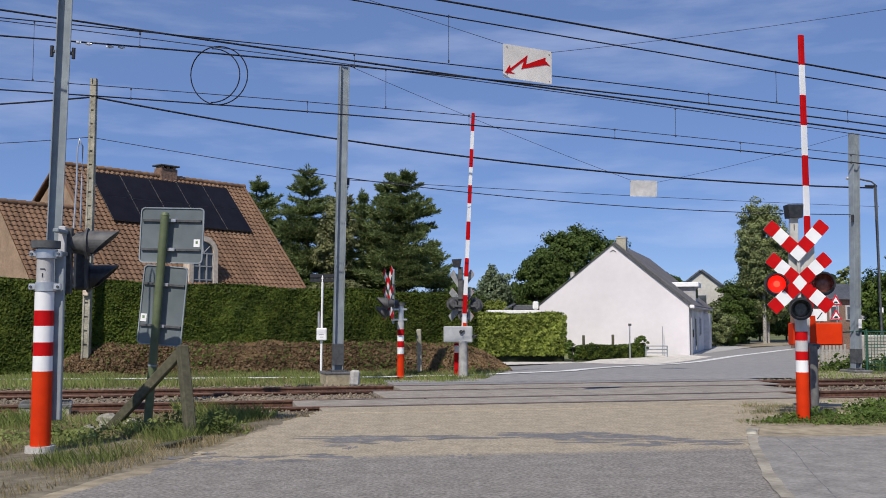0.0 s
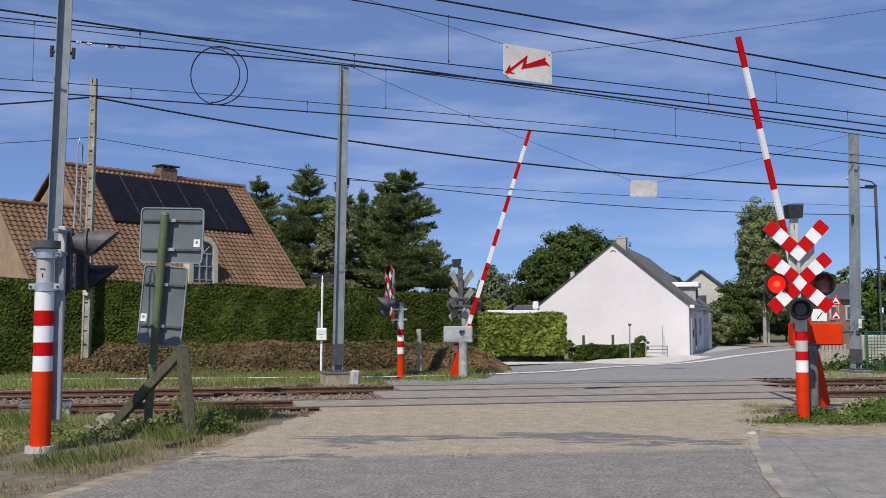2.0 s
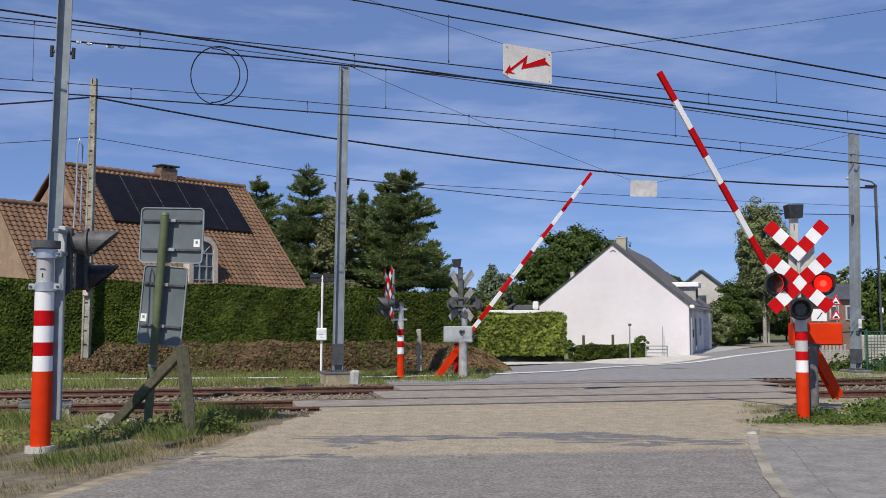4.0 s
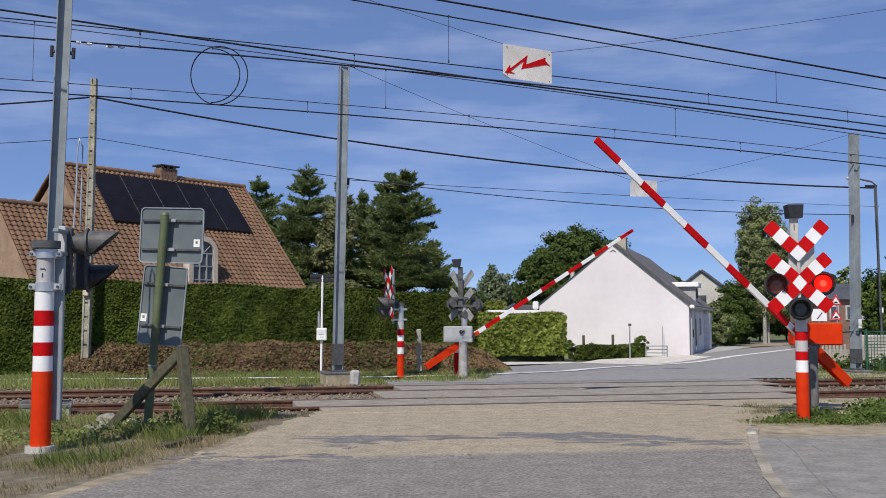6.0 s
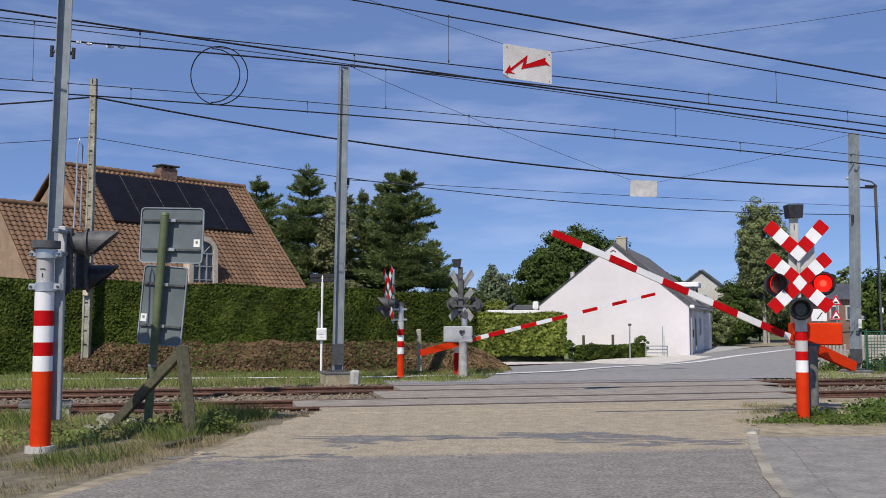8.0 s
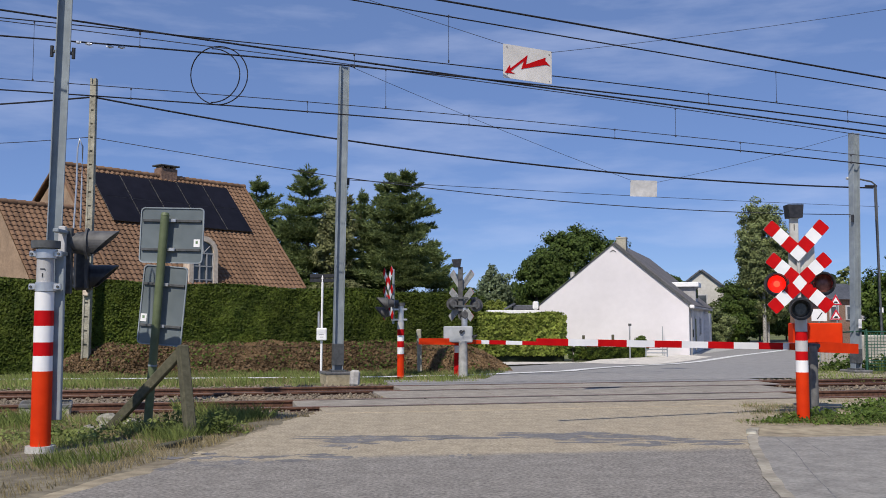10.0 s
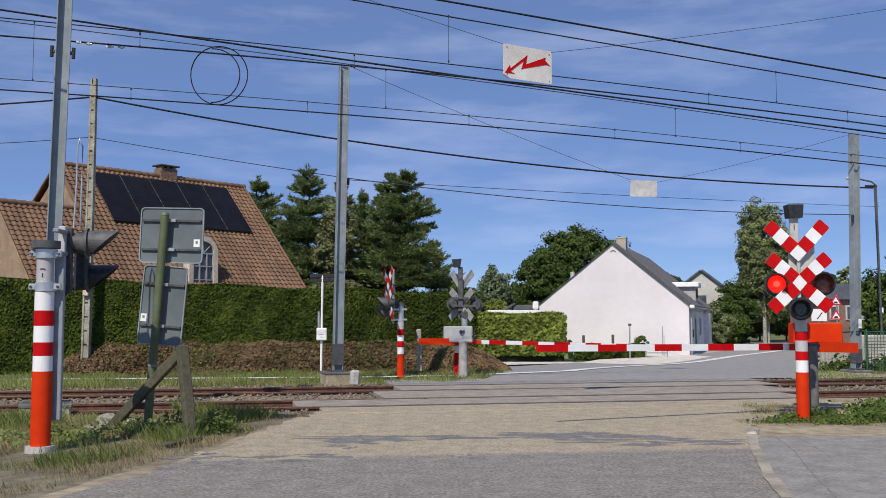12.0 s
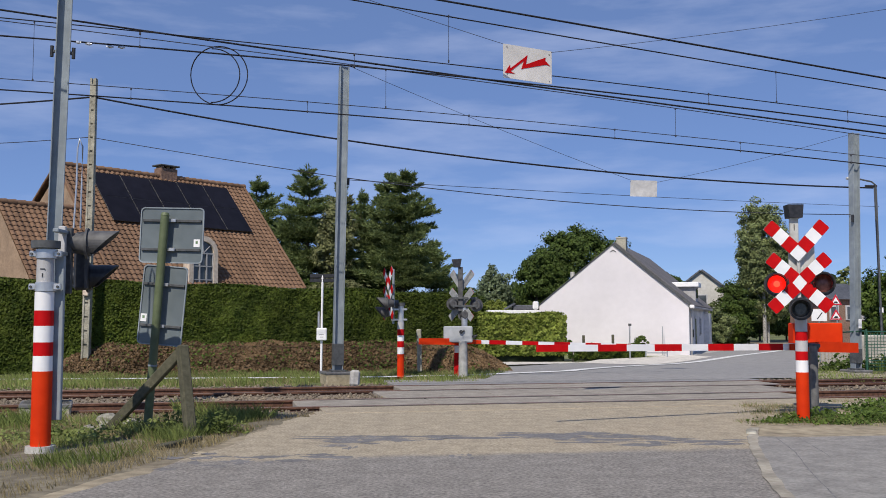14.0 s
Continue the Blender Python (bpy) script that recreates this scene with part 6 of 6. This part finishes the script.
def hedge(name, a, b, depth, h0, h1, leaves, n, size, seed, label, rough=0.07, core=HEDGE_CORE):
    """A clipped hedge from a to b (front foot), leaf sprays all over a dark core coloured as inner shade."""
    rng = np.random.default_rng(seed)
    a, b = Vector(a), Vector(b)
    d = b - a
    L = Vector((d.x, d.y)).length
    th = thing(name, pose(*a, 0, 0, math.degrees(math.atan2(d.y, d.x))), label, "hedge", "hedges")
    bm = bmesh.new()
    g = d.z
    q = [bm.verts.new(p) for p in ((0, 0.08, -0.3), (L, 0.08, g - 0.3), (L, 0.08, g + h1 - 0.08), (0, 0.08, h0 - 0.08), (0, depth, -0.3), (L, depth, g - 0.3), (L, depth, g + h1 - 0.08), (0, depth, h0 - 0.08))]
    for f in ((0, 1, 2, 3), (5, 4, 7, 6), (3, 2, 6, 7), (4, 0, 3, 7), (1, 5, 6, 2), (4, 5, 1, 0)):
        bm.faces.new([q[i] for i in f])
    part("shade_core", bm, core, th)
    area = np.array([L * (h0 + h1) / 2 * 1.3, L * depth, depth * h0, depth * h1])
    m = (area / area.sum() * n).astype(int)
    pts, nrm = [], []
    for k in range(4):
        u, w = rng.uniform(0, 1, m[k]), rng.uniform(0, 1, m[k])
        top = h0 + (h1 - h0) * u
        if k == 0:
            bump = 0.06 * np.sin(u * L * 2.1 + w * 3) + 0.05 * np.sin(u * L * 5.3 - w * 7)
            pts.append(np.stack([u * L, -rng.uniform(-0.03, rough, m[k]) - bump * 0.8, w * top + g * u], 1))
            nrm.append(np.tile([0, -1.0, 0.35], (m[k], 1)))
        elif k == 1:
            pts.append(np.stack([u * L, w * depth, top + g * u + rng.uniform(-0.06, rough, m[k]) + 0.04 * np.sin(u * L * 1.7)], 1))
            nrm.append(np.tile([0, 0, 1.0], (m[k], 1)))
        else:
            x = 0 if k == 2 else L
            s = -1 if k == 2 else 1
            hh = h0 if k == 2 else h1
            pts.append(np.stack([np.full(m[k], x) + s * rng.uniform(-0.03, rough, m[k]), u * depth, w * hh + (g if k == 3 else 0)], 1))
            nrm.append(np.tile([s, 0, 0.3], (m[k], 1)))
    v, f = cards(np.concatenate(pts), np.concatenate(nrm), size, rng, 1.7, 0.6)
    raw("leaves", v.tolist(), f.tolist(), leaves, parent=th, kind="stuff")
    return th


def grass(name, xr, yr, n, hmin, hmax, material, seed, keep, label, patch=0.8, width=0.0045, lift=0.0):
    rng = np.random.default_rng(seed)
    x, y = rng.uniform(*xr, n), rng.uniform(*yr, n)
    dens = 0.5 + 0.5 * np.sin(x * 2.3 + 1.7 * np.sin(y * 1.9)) * np.sin(y * 2.7 + seed + 1.3 * np.sin(x * 1.3))
    ok = np.array([keep(a, b) for a, b in zip(x, y)]) & (rng.uniform(0, 1, n) < (1 - patch) + patch * dens)
    x, y, dens = x[ok], y[ok], dens[ok]
    m = len(x)
    h = rng.uniform(hmin, hmax, m) * (0.45 + 0.75 * dens)
    a = rng.uniform(0, math.tau, m)
    z = np.array([ground_z(v) for v in y]) - 0.05 + lift
    w = width * rng.uniform(0.6, 1.5, m)
    lean = rng.normal(0, 0.35, (m, 2)) * h[:, None]
    A = np.stack([x - w * np.cos(a), y - w * np.sin(a), z], 1)
    B = np.stack([x + w * np.cos(a), y + w * np.sin(a), z], 1)
    C = np.stack([x + lean[:, 0] * 0.52 + w * 0.8, y + lean[:, 1] * 0.52, z + h * 0.6], 1)
    D = np.stack([x + lean[:, 0], y + lean[:, 1], z + h], 1)
    v = np.stack([A, B, C, D], 1).reshape(-1, 3)
    i = np.arange(m)[:, None] * 4
    f = np.concatenate([i + np.array([[0, 1, 2]]), i + np.array([[0, 2, 3]])])
    raw(name, v.tolist(), f.tolist(), material, label, "grass", "stuff")


def build_plants():
    g = -0.5
    conifer((-11.629, 62.000, 1.747), 10.367 + 0.5, 3.8, 1, CONIFER, "tall dark spruce behind the roof", 11000, top=0.65)
    conifer((-8.278, 60.000, 1.739), 10.75 + 0.5, 4.4, 2, CONIFER, "tall dark spruce with upswept boughs", 18000, top=0.72)
    conifer((-5.090, 62.000, 1.747), 9.576 + 0.5, 3.6, 3, CONIFER, "dark conifer between two taller ones", 14000)
    conifer((-2.381, 58.000, 1.731), 10.1 + 0.5, 3.9, 4, CONIFER, "broad dense dark conifer with a forked top", 20000, top=0.55)
    conifer((-3.162, 59.000, 1.735), 10.143 + 0.5, 2.6, 14, CONIFER, "dark conifer grown into its neighbour", 9000, top=0.5)
    conifer((-0.511, 64.000, 1.755), 6.439 + 0.5, 2.2, 5, CONIFER, "low dark conifer at the edge of the group", 6000, top=0.6)
    conifer((-10.727, 64.000, 1.755), 7.913 + 0.5, 3.4, 43, CONIFER, "shorter dark spruce beside the roof", 9000, top=0.7)
    conifer((-6.923, 66.000, 1.763), 10.785 + 0.5, 3.2, 44, CONIFER_WARM, "greyish thinning conifer between the spruces", 7000, top=0.7)
    broadleaf((-6.239, 57.000, 1.727), 8.0, 6.4, (1.3, 1.2, 2.8), 6, CONIFER_WARM, "sparse yellowing conifer beside the spruce", 7000, 0.12, 60)
    broadleaf((-9.067, 56.000, 1.723), 4.6, 2.9, (2.6, 1.6, 2.1), 7, OAK, "leafy green shrub tree behind the hedge", 16000, 0.13, 80)
    broadleaf((-5.770, 55.000, 1.719), 4.2, 2.6, (2.4, 1.6, 1.9), 8, CONIFER_WARM, "bushy conifer behind the hedge", 14000, 0.13, 80)
    broadleaf((1.636, 70.000, 1.779), 4.4, 2.6, (2.2, 1.6, 2.1), 9, OAK, "dark shrub tree behind the barrier", 11000, 0.14, 60)
    broadleaf((12.483, 92.000, 1.866), 11.0, 6.2, (5.5, 4.0, 5.0), 10, OAK, "large round dense tree behind the white house", 60000, 0.165, 420, trunk=0.35, clump=0.15)
    broadleaf((8.518, 90.000, 1.858), 9.0, 5.0, (1.9, 1.8, 3.9), 11, OAK, "slender dark tree beside the round one", 14000, 0.17, 90)
    broadleaf((21.177, 95.000, 1.878), 7.0, 4.5, (2.4, 2.0, 2.6), 12, OAK, "dark tree behind the cottage roof", 5000, 0.28, 50)
    broadleaf((5.035, 96.000, 1.882), 7.6, 4.4, (2.0, 1.8, 3.3), 13, WILLOW, "thin grey-green willow in the distance", 8000, 0.17, 90, trunk=0.1)
    broadleaf((7.469, 100.000, 1.898), 5.6, 3.0, (2.6, 1.8, 2.3), 15, OAK, "low dark tree in the distance", 3800, 0.28, 50)
    # roadside birch
    broadleaf((27.246, 84.000, -0.359), 12.3, 8.2, (2.5, 2.1, 4.7), 16, BIRCH, "tall grey-green birch by the road", 26000, 0.13, 330, clump=0.14, bark=BARK_BIRCH, trunk=0.18)
    broadleaf((27.860, 85.000, -0.382), 9.8, 5.3, (3.0, 2.1, 4.3), 17, BIRCH, "birch with low hanging branches", 24000, 0.13, 310, clump=0.14, bark=BARK_BIRCH, trunk=0.15)
    broadleaf((29.370, 92.000, -0.536), 5.4, 2.6, (3.4, 1.6, 2.5), 18, OAK, "dark undergrowth tree by the road", 5500, 0.2, 60, trunk=0.1)
    broadleaf((34.287, 94.000, -0.581), 4.6, 2.4, (3.2, 1.5, 2.2), 19, OAK, "dark tree in the bend of the road", 5500, 0.24, 60, trunk=0.1)
    broadleaf((21.710, 76.000, -0.182), 3.7, 1.8, (1.8, 1.2, 2.0), 20, SHRUB, "dense green leafy roadside shrub", 9000, 0.11, 60, trunk=0.03)
    broadleaf((23.581, 80.000, -0.271), 5.2, 2.8, (1.9, 1.4, 2.6), 45, OAK, "dark leafy tree beyond the driveway", 12000, 0.13, 110, trunk=0.1, clump=0.17)
    broadleaf((33.214, 96.000, -0.625), 5.2, 2.4, (3.4, 1.5, 2.5), 47, OAK, "dark undergrowth at the road bend", 14000, 0.13, 110, trunk=0.1, clump=0.17)
    broadleaf((20.3, 74.000, -0.138), 3.6, 1.6, (1.6, 1.2, 1.75), 21, BIRCH, "olive green shrub beside the driveway", 8000, 0.12, 60, trunk=0.03)
    broadleaf((24.637, 82.000, -0.315), 1.8, 0.8, (1.3, 0.9, 0.9), 22, SHRUB, "low green roadside bush", 2600, 0.13, 40, trunk=0.03)
    broadleaf((16.336, 37.000, 0.597), 3.6, 2.0, (1.0, 1.2, 2.0), 23, SHRUB, "dense green shrub behind the fence", 12000, 0.085, 70, trunk=0.06)
    broadleaf((16.714, 36.000, 0.622), 4.2, 2.2, (1.2, 1.2, 2.3), 24, SHRUB, "tall green shrub tree behind the fence", 12000, 0.085, 60, trunk=0.06)
    broadleaf((32.458, 80.000, -0.271), 6.3, 5.0, (0.7, 0.7, 1.6), 25, BIRCH, "thin young tree in the distance", 500, 0.2, 20, trunk=0.06)
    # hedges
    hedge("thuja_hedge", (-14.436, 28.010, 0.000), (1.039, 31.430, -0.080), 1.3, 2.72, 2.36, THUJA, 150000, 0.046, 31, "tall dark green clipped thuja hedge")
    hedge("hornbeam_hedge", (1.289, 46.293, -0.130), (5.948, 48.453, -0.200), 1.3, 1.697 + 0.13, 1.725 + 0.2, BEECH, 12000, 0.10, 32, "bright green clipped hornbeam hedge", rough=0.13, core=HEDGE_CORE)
    broadleaf((3.2, 66.000, 0.526), 3.6, 2.3, (1.6, 1.1, 1.2), 33, BEECH, "rounded yellow-green shrub behind the extension", 7000, 0.11, 40, trunk=0.03)
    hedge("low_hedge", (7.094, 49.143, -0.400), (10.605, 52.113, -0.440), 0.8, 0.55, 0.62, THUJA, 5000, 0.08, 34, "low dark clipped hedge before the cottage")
    broadleaf((10.42, 52.113, -0.450), 1.3, 0.72, (0.40, 0.38, 0.62), 35, SHRUB, "small upright clipped shrub", 2200, 0.07, 25, trunk=0.03)
    broadleaf((6.152, 47.067, -0.300), 1.2, 0.6, (0.45, 0.4, 0.6), 36, SHRUB, "loose green shrub beside the hedge", 1500, 0.07, 30, trunk=0.03)
    broadleaf((7.703, 51.337, -0.400), 0.9, 0.45, (0.35, 0.35, 0.4), 37, SHRUB, "small round shrub before the cottage", 900, 0.07, 25, trunk=0.03)
    # bank of dead creeper before the hedge
    rng = np.random.default_rng(41)
    xs = np.linspace(-11.2, 2.1, 70)
    rows = []
    for x in xs:
        yb = 29.05 + SLOPE * (x + 4) * 0.75
        e = min(1, max(0.02, (x + 11.2) / 1.3)) ** 0.5 * min(1, max(0.02, (2.1 - x) / 1.6)) ** 0.7
        hgt = (0.98 - 0.012 * (x + 11)) * e * (1 + 0.05 * math.sin(x * 2.1) + 0.04 * math.sin(x * 5.7))
        rows.append([(x, yb + dy, -0.1 + hgt * k) for dy, k in ((0, 0), (0.25, 0.42), (0.6, 0.74), (1.0, 0.95), (1.5, 1.03), (2.4, 1.0), (2.6, 0))])
    v = [p for r in rows for p in r]
    f = [(i * 7 + j, (i + 1) * 7 + j, (i + 1) * 7 + j + 1, i * 7 + j + 1) for i in range(69) for j in range(6)]
    bank = thing("earth_bank", (0, 0, 0), "low bank covered in brown dead creeper leaves", "bank")
    raw("earth", v, f, BANK, parent=bank, smooth=True)
    arr = np.array(rows)
    m = 40000
    i, k = rng.integers(0, 69, m), rng.uniform(0, 4.4, m)
    j, t = k.astype(int), k - k.astype(int)
    s = rng.uniform(0, 1, (m, 1))
    p0 = arr[i, j] * (1 - t[:, None]) + arr[i, j + 1] * t[:, None]
    p1 = arr[i + 1, j] * (1 - t[:, None]) + arr[i + 1, j + 1] * t[:, None]
    pp = p0 * (1 - s) + p1 * s + np.stack([np.zeros(m), -rng.uniform(0, 0.06, m), rng.uniform(0, 0.06, m)], 1)
    vv, ff = cards(pp, np.tile([0, -0.7, 0.7], (m, 1)), 0.052, rng, 1.6, 0.7)
    raw("dead_leaves", vv.tolist(), ff.tolist(), DEAD, parent=bank, kind="stuff")
    q = rng.uniform(0, 1, m) < 0.04 * (1 + np.sin(pp[:, 0] * 1.9 + 2.0) * np.sin(pp[:, 0] * 0.7))
    vv, ff = cards(pp[q] + np.array([0, -0.03, 0.03]), np.tile([0, -0.7, 0.7], (int(q.sum()), 1)), 0.055, rng, 1.5, 0.6)
    raw("creeper_leaves", vv.tolist(), ff.tolist(), SHRUB, parent=bank, kind="stuff")
    # far woods closing the horizon
    rng = np.random.default_rng(44)
    m = 26000
    a = rng.uniform(-1.2, 1.2, m)
    top = 5.2 + 1.6 * np.sin(a * 37) + 1.1 * np.sin(a * 83 + 1) + 0.7 * np.sin(a * 190)
    zz = rng.uniform(0, 1, m) ** 0.8 * top - 0.5
    rr = 150 + rng.uniform(-3, 3, m)
    p = np.stack([rr * np.sin(a), rr * np.cos(a), zz], 1)
    vv, ff = cards(p, np.stack([-np.sin(a), -np.cos(a), np.full(m, 0.4)], 1), 0.9, rng, 1.5, 0.6)
    raw("far_woods", vv.tolist(), ff.tolist(), OAK, "distant dark green woods along the horizon", "woods", "stuff")
    # grass and weeds
    edge = [(-3.552, 8.485), (-3.256, 9.565), (-2.657, 11.940), (-2.485, 13.995), (-2.005, 15.814)]
    ey, ex = [p[1] for p in edge], [p[0] for p in edge]
    left = lambda x, y: not (abs(x + 4.55) < 0.28 and 10.5 < y < 11.75) and x < np.interp(y, ey, ex) - 0.05 and y < 15.85 + SLOPE * x + 0.75
    lush = lambda x, y: left(x, y) and x < np.interp(y, ey, ex) - 0.5
    grass("verge_grass", (-9.5, -1.0), (7.5, 16.5), 75000, 0.04, 0.19, GRASS, 51, lambda x, y: lush(x, y) and y > 10.0, "green grass and weeds on the verge")
    grass("tall_grass", (-9.5, -2.6), (10.5, 16.0), 70000, 0.10, 0.34, GRASS, 52, lambda x, y: lush(x, y) and math.sin(x * 1.7 + 0.6) + math.sin(y * 2.3 + x) > 0.15, "taller tufts of grass around the posts", 0.9)
    grass("dry_grass", (-9.5, -0.8), (6.5, 16.4), 125000, 0.03, 0.16, GRASS_DRY, 53, left, "short dry grass on the sandy verge", 0.6, 0.005)
    right = lambda x, y: x > 4.62 + 0.32 * (y - 15.36) + 0.18 * math.sin(y * 5) and 14.15 + 0.12 * math.sin(x * 7) < y < 17.0 + SLOPE * x
    grass("verge_grass", (4.3, 9.5), (14.0, 19.0), 14000, 0.03, 0.12, GRASS, 54, right, "low green weeds around the barrier", 0.7)
    grass("dry_grass", (4.3, 9.5), (14.0, 19.0), 11000, 0.03, 0.14, GRASS_DRY, 55, right, "short dry grass around the barrier", 0.5, 0.005)
    line = [(-13.830, 24.768), (-6.999, 25.479), (-2.123, 25.977), (0.706, 27.033)]
    lx, ly = [p[0] for p in line], [p[1] for p in line]
    far = lambda x, y: 24.1 + SLOPE * x < y < 29.3 + SLOPE * x and x < 1.2 + 0.2 * (y - 26) and not (-3.2 < x < -1.7 and y < 24.3) and not -0.30 < y - np.interp(x, lx, ly) < 0.20
    grass("far_verge_grass", (-14, 2.0), (21, 30), 100000, 0.04, 0.22, GRASS, 56, far, "grass verge beyond the railway", 0.9, 0.009)
    grass("far_dry_grass", (-14, 2.0), (21, 30), 26000, 0.04, 0.18, GRASS_DRY, 57, far, "dry grass beyond the railway", 0.6, 0.008)
    grass("far_right_grass", (9.5, 16), (25, 34), 12000, 0.04, 0.16, GRASS, 58, lambda x, y: x > 0.355 * y, "weeds beside the far mast", 0.7, 0.010)
    rng = np.random.default_rng(61)
    for name, cx, cy, rx, ry, m, hgt, size, mt, label in (("weed_patch", 5.75, 14.75, 1.15, 0.38, 3800, 0.15, 0.034, SHRUB, "leafy green weeds spreading before the signal"), ("weed_patch", 6.9, 15.3, 1.5, 0.5, 5500, 0.20, 0.036, SHRUB, "leafy green weeds around the signal foot"), ("weed_patch", 7.7, 14.9, 1.2, 0.5, 3600, 0.24, 0.036, SHRUB, "leafy green weeds at the path edge"), ("weed_patch", 8.0, 16.4, 1.3, 0.9, 5000, 0.28, 0.042, SHRUB, "leafy green weeds behind the barrier"),
                                                          ("weed_patch", -3.5, 13.4, 0.8, 0.5, 3200, 0.34, 0.036, GRASS, "dark weeds around the sign posts"), ("weed_patch", -4.9, 12.6, 0.8, 0.6, 2600, 0.26, 0.036, GRASS, "low green weeds by the striped post"), ("weed_patch", 13.2, 30.5, 1.6, 0.8, 2200, 0.6, 0.09, SHRUB, "green weeds beside the far fence")):
        ang, q = rng.uniform(0, math.tau, m), rng.uniform(0, 1, m) ** 0.5
        x, y = cx + rx * q * np.cos(ang) + rng.normal(0, 0.12, m), cy + ry * q * np.sin(ang) + rng.normal(0, 0.10, m)
        z = rng.uniform(0, 1, m) ** 1.4 * hgt * (0.5 + 0.5 * np.sin(x * 5 + 1) * np.sin(y * 6)) - 0.03 + np.array([ground_z(t) for t in y])
        vv, ff = cards(np.stack([x, y, z], 1), np.tile([0, -0.3, 1.0], (m, 1)), size, rng, 1.6, 0.6)
        raw(name, vv.tolist(), ff.tolist(), mt, label, "weeds", "stuff")


build_ground()
build_wires()
build_masts()
build_warning_plates()
NEAR_BOOM, NEAR_PIVOT = build_near_barrier()
FAR_BOOM, FAR_PIVOT = build_far_barrier()
LENS_LEFT, LENS_RIGHT = build_signals()
build_back_signs()
build_small_posts()
build_solar_house()
build_white_house()
build_far_houses()
build_plants()
build_railway()


# ---- what moves ----
def motions():
    # barrier arms: seconds and elevation
    near = ((0, 89.4), (0.5, 89.4), (0.65, 88.4), (1.0, 83.2), (1.5, 79.0), (2.0, 74.3), (2.5, 69.5), (3.0, 64.6), (5.5, 41.2), (6.0, 36.8), (6.5, 32.3), (7.0, 27.7), (7.5, 23.4), (8.0, 19.0), (9.95, 1.8), (10.2, 0.6), (10.4, 0.4), (14.0, 0.4))
    far = ((0, 87.2), (0.5, 87.2), (0.65, 86.4), (1.0, 81.8), (1.5, 76.1), (2.0, 70.9), (2.5, 65.7), (3.0, 60.5), (5.5, 35.3), (6.0, 30.7), (6.5, 26.1), (7.0, 21.5), (7.5, 17.0), (8.0, 12.4), (9.3, 0.6), (9.55, -1.2), (9.8, -1.7), (14.0, -1.7))
    walk(NEAR_BOOM, [(t, pose(*NEAR_PIVOT, 0, -a, 205)) for t, a in near])
    walk(FAR_BOOM, [(t, pose(*FAR_PIVOT, 0, -a, 22)) for t, a in far])
    # the two red lamps light in turn: each insert makes half a turn at every change
    first, half = 0.25, 0.46
    for ob, start in ((LENS_LEFT, 0), (LENS_RIGHT, 180)):
        rows, ang, k = [(0.0, start)], start, 0
        while first + k * half < 13.9:
            t = first + k * half
            # a lamp comes on a little before the other goes out
            late = 0.033 if ang % 360 == 0 else -0.033
            rows += [(t + late - 0.067, ang), (t + late - 0.033, ang + 45), (t + late, ang + 90), (t + late + 0.033, ang + 135), (t + late + 0.067, ang + 180)]
            ang += 180
            k += 1
        rows.append((14.0, ang))
        walk(ob, [(t, pose(0, -0.012, 0, 0, 0, a % 360)) for t, a in rows])


motions()
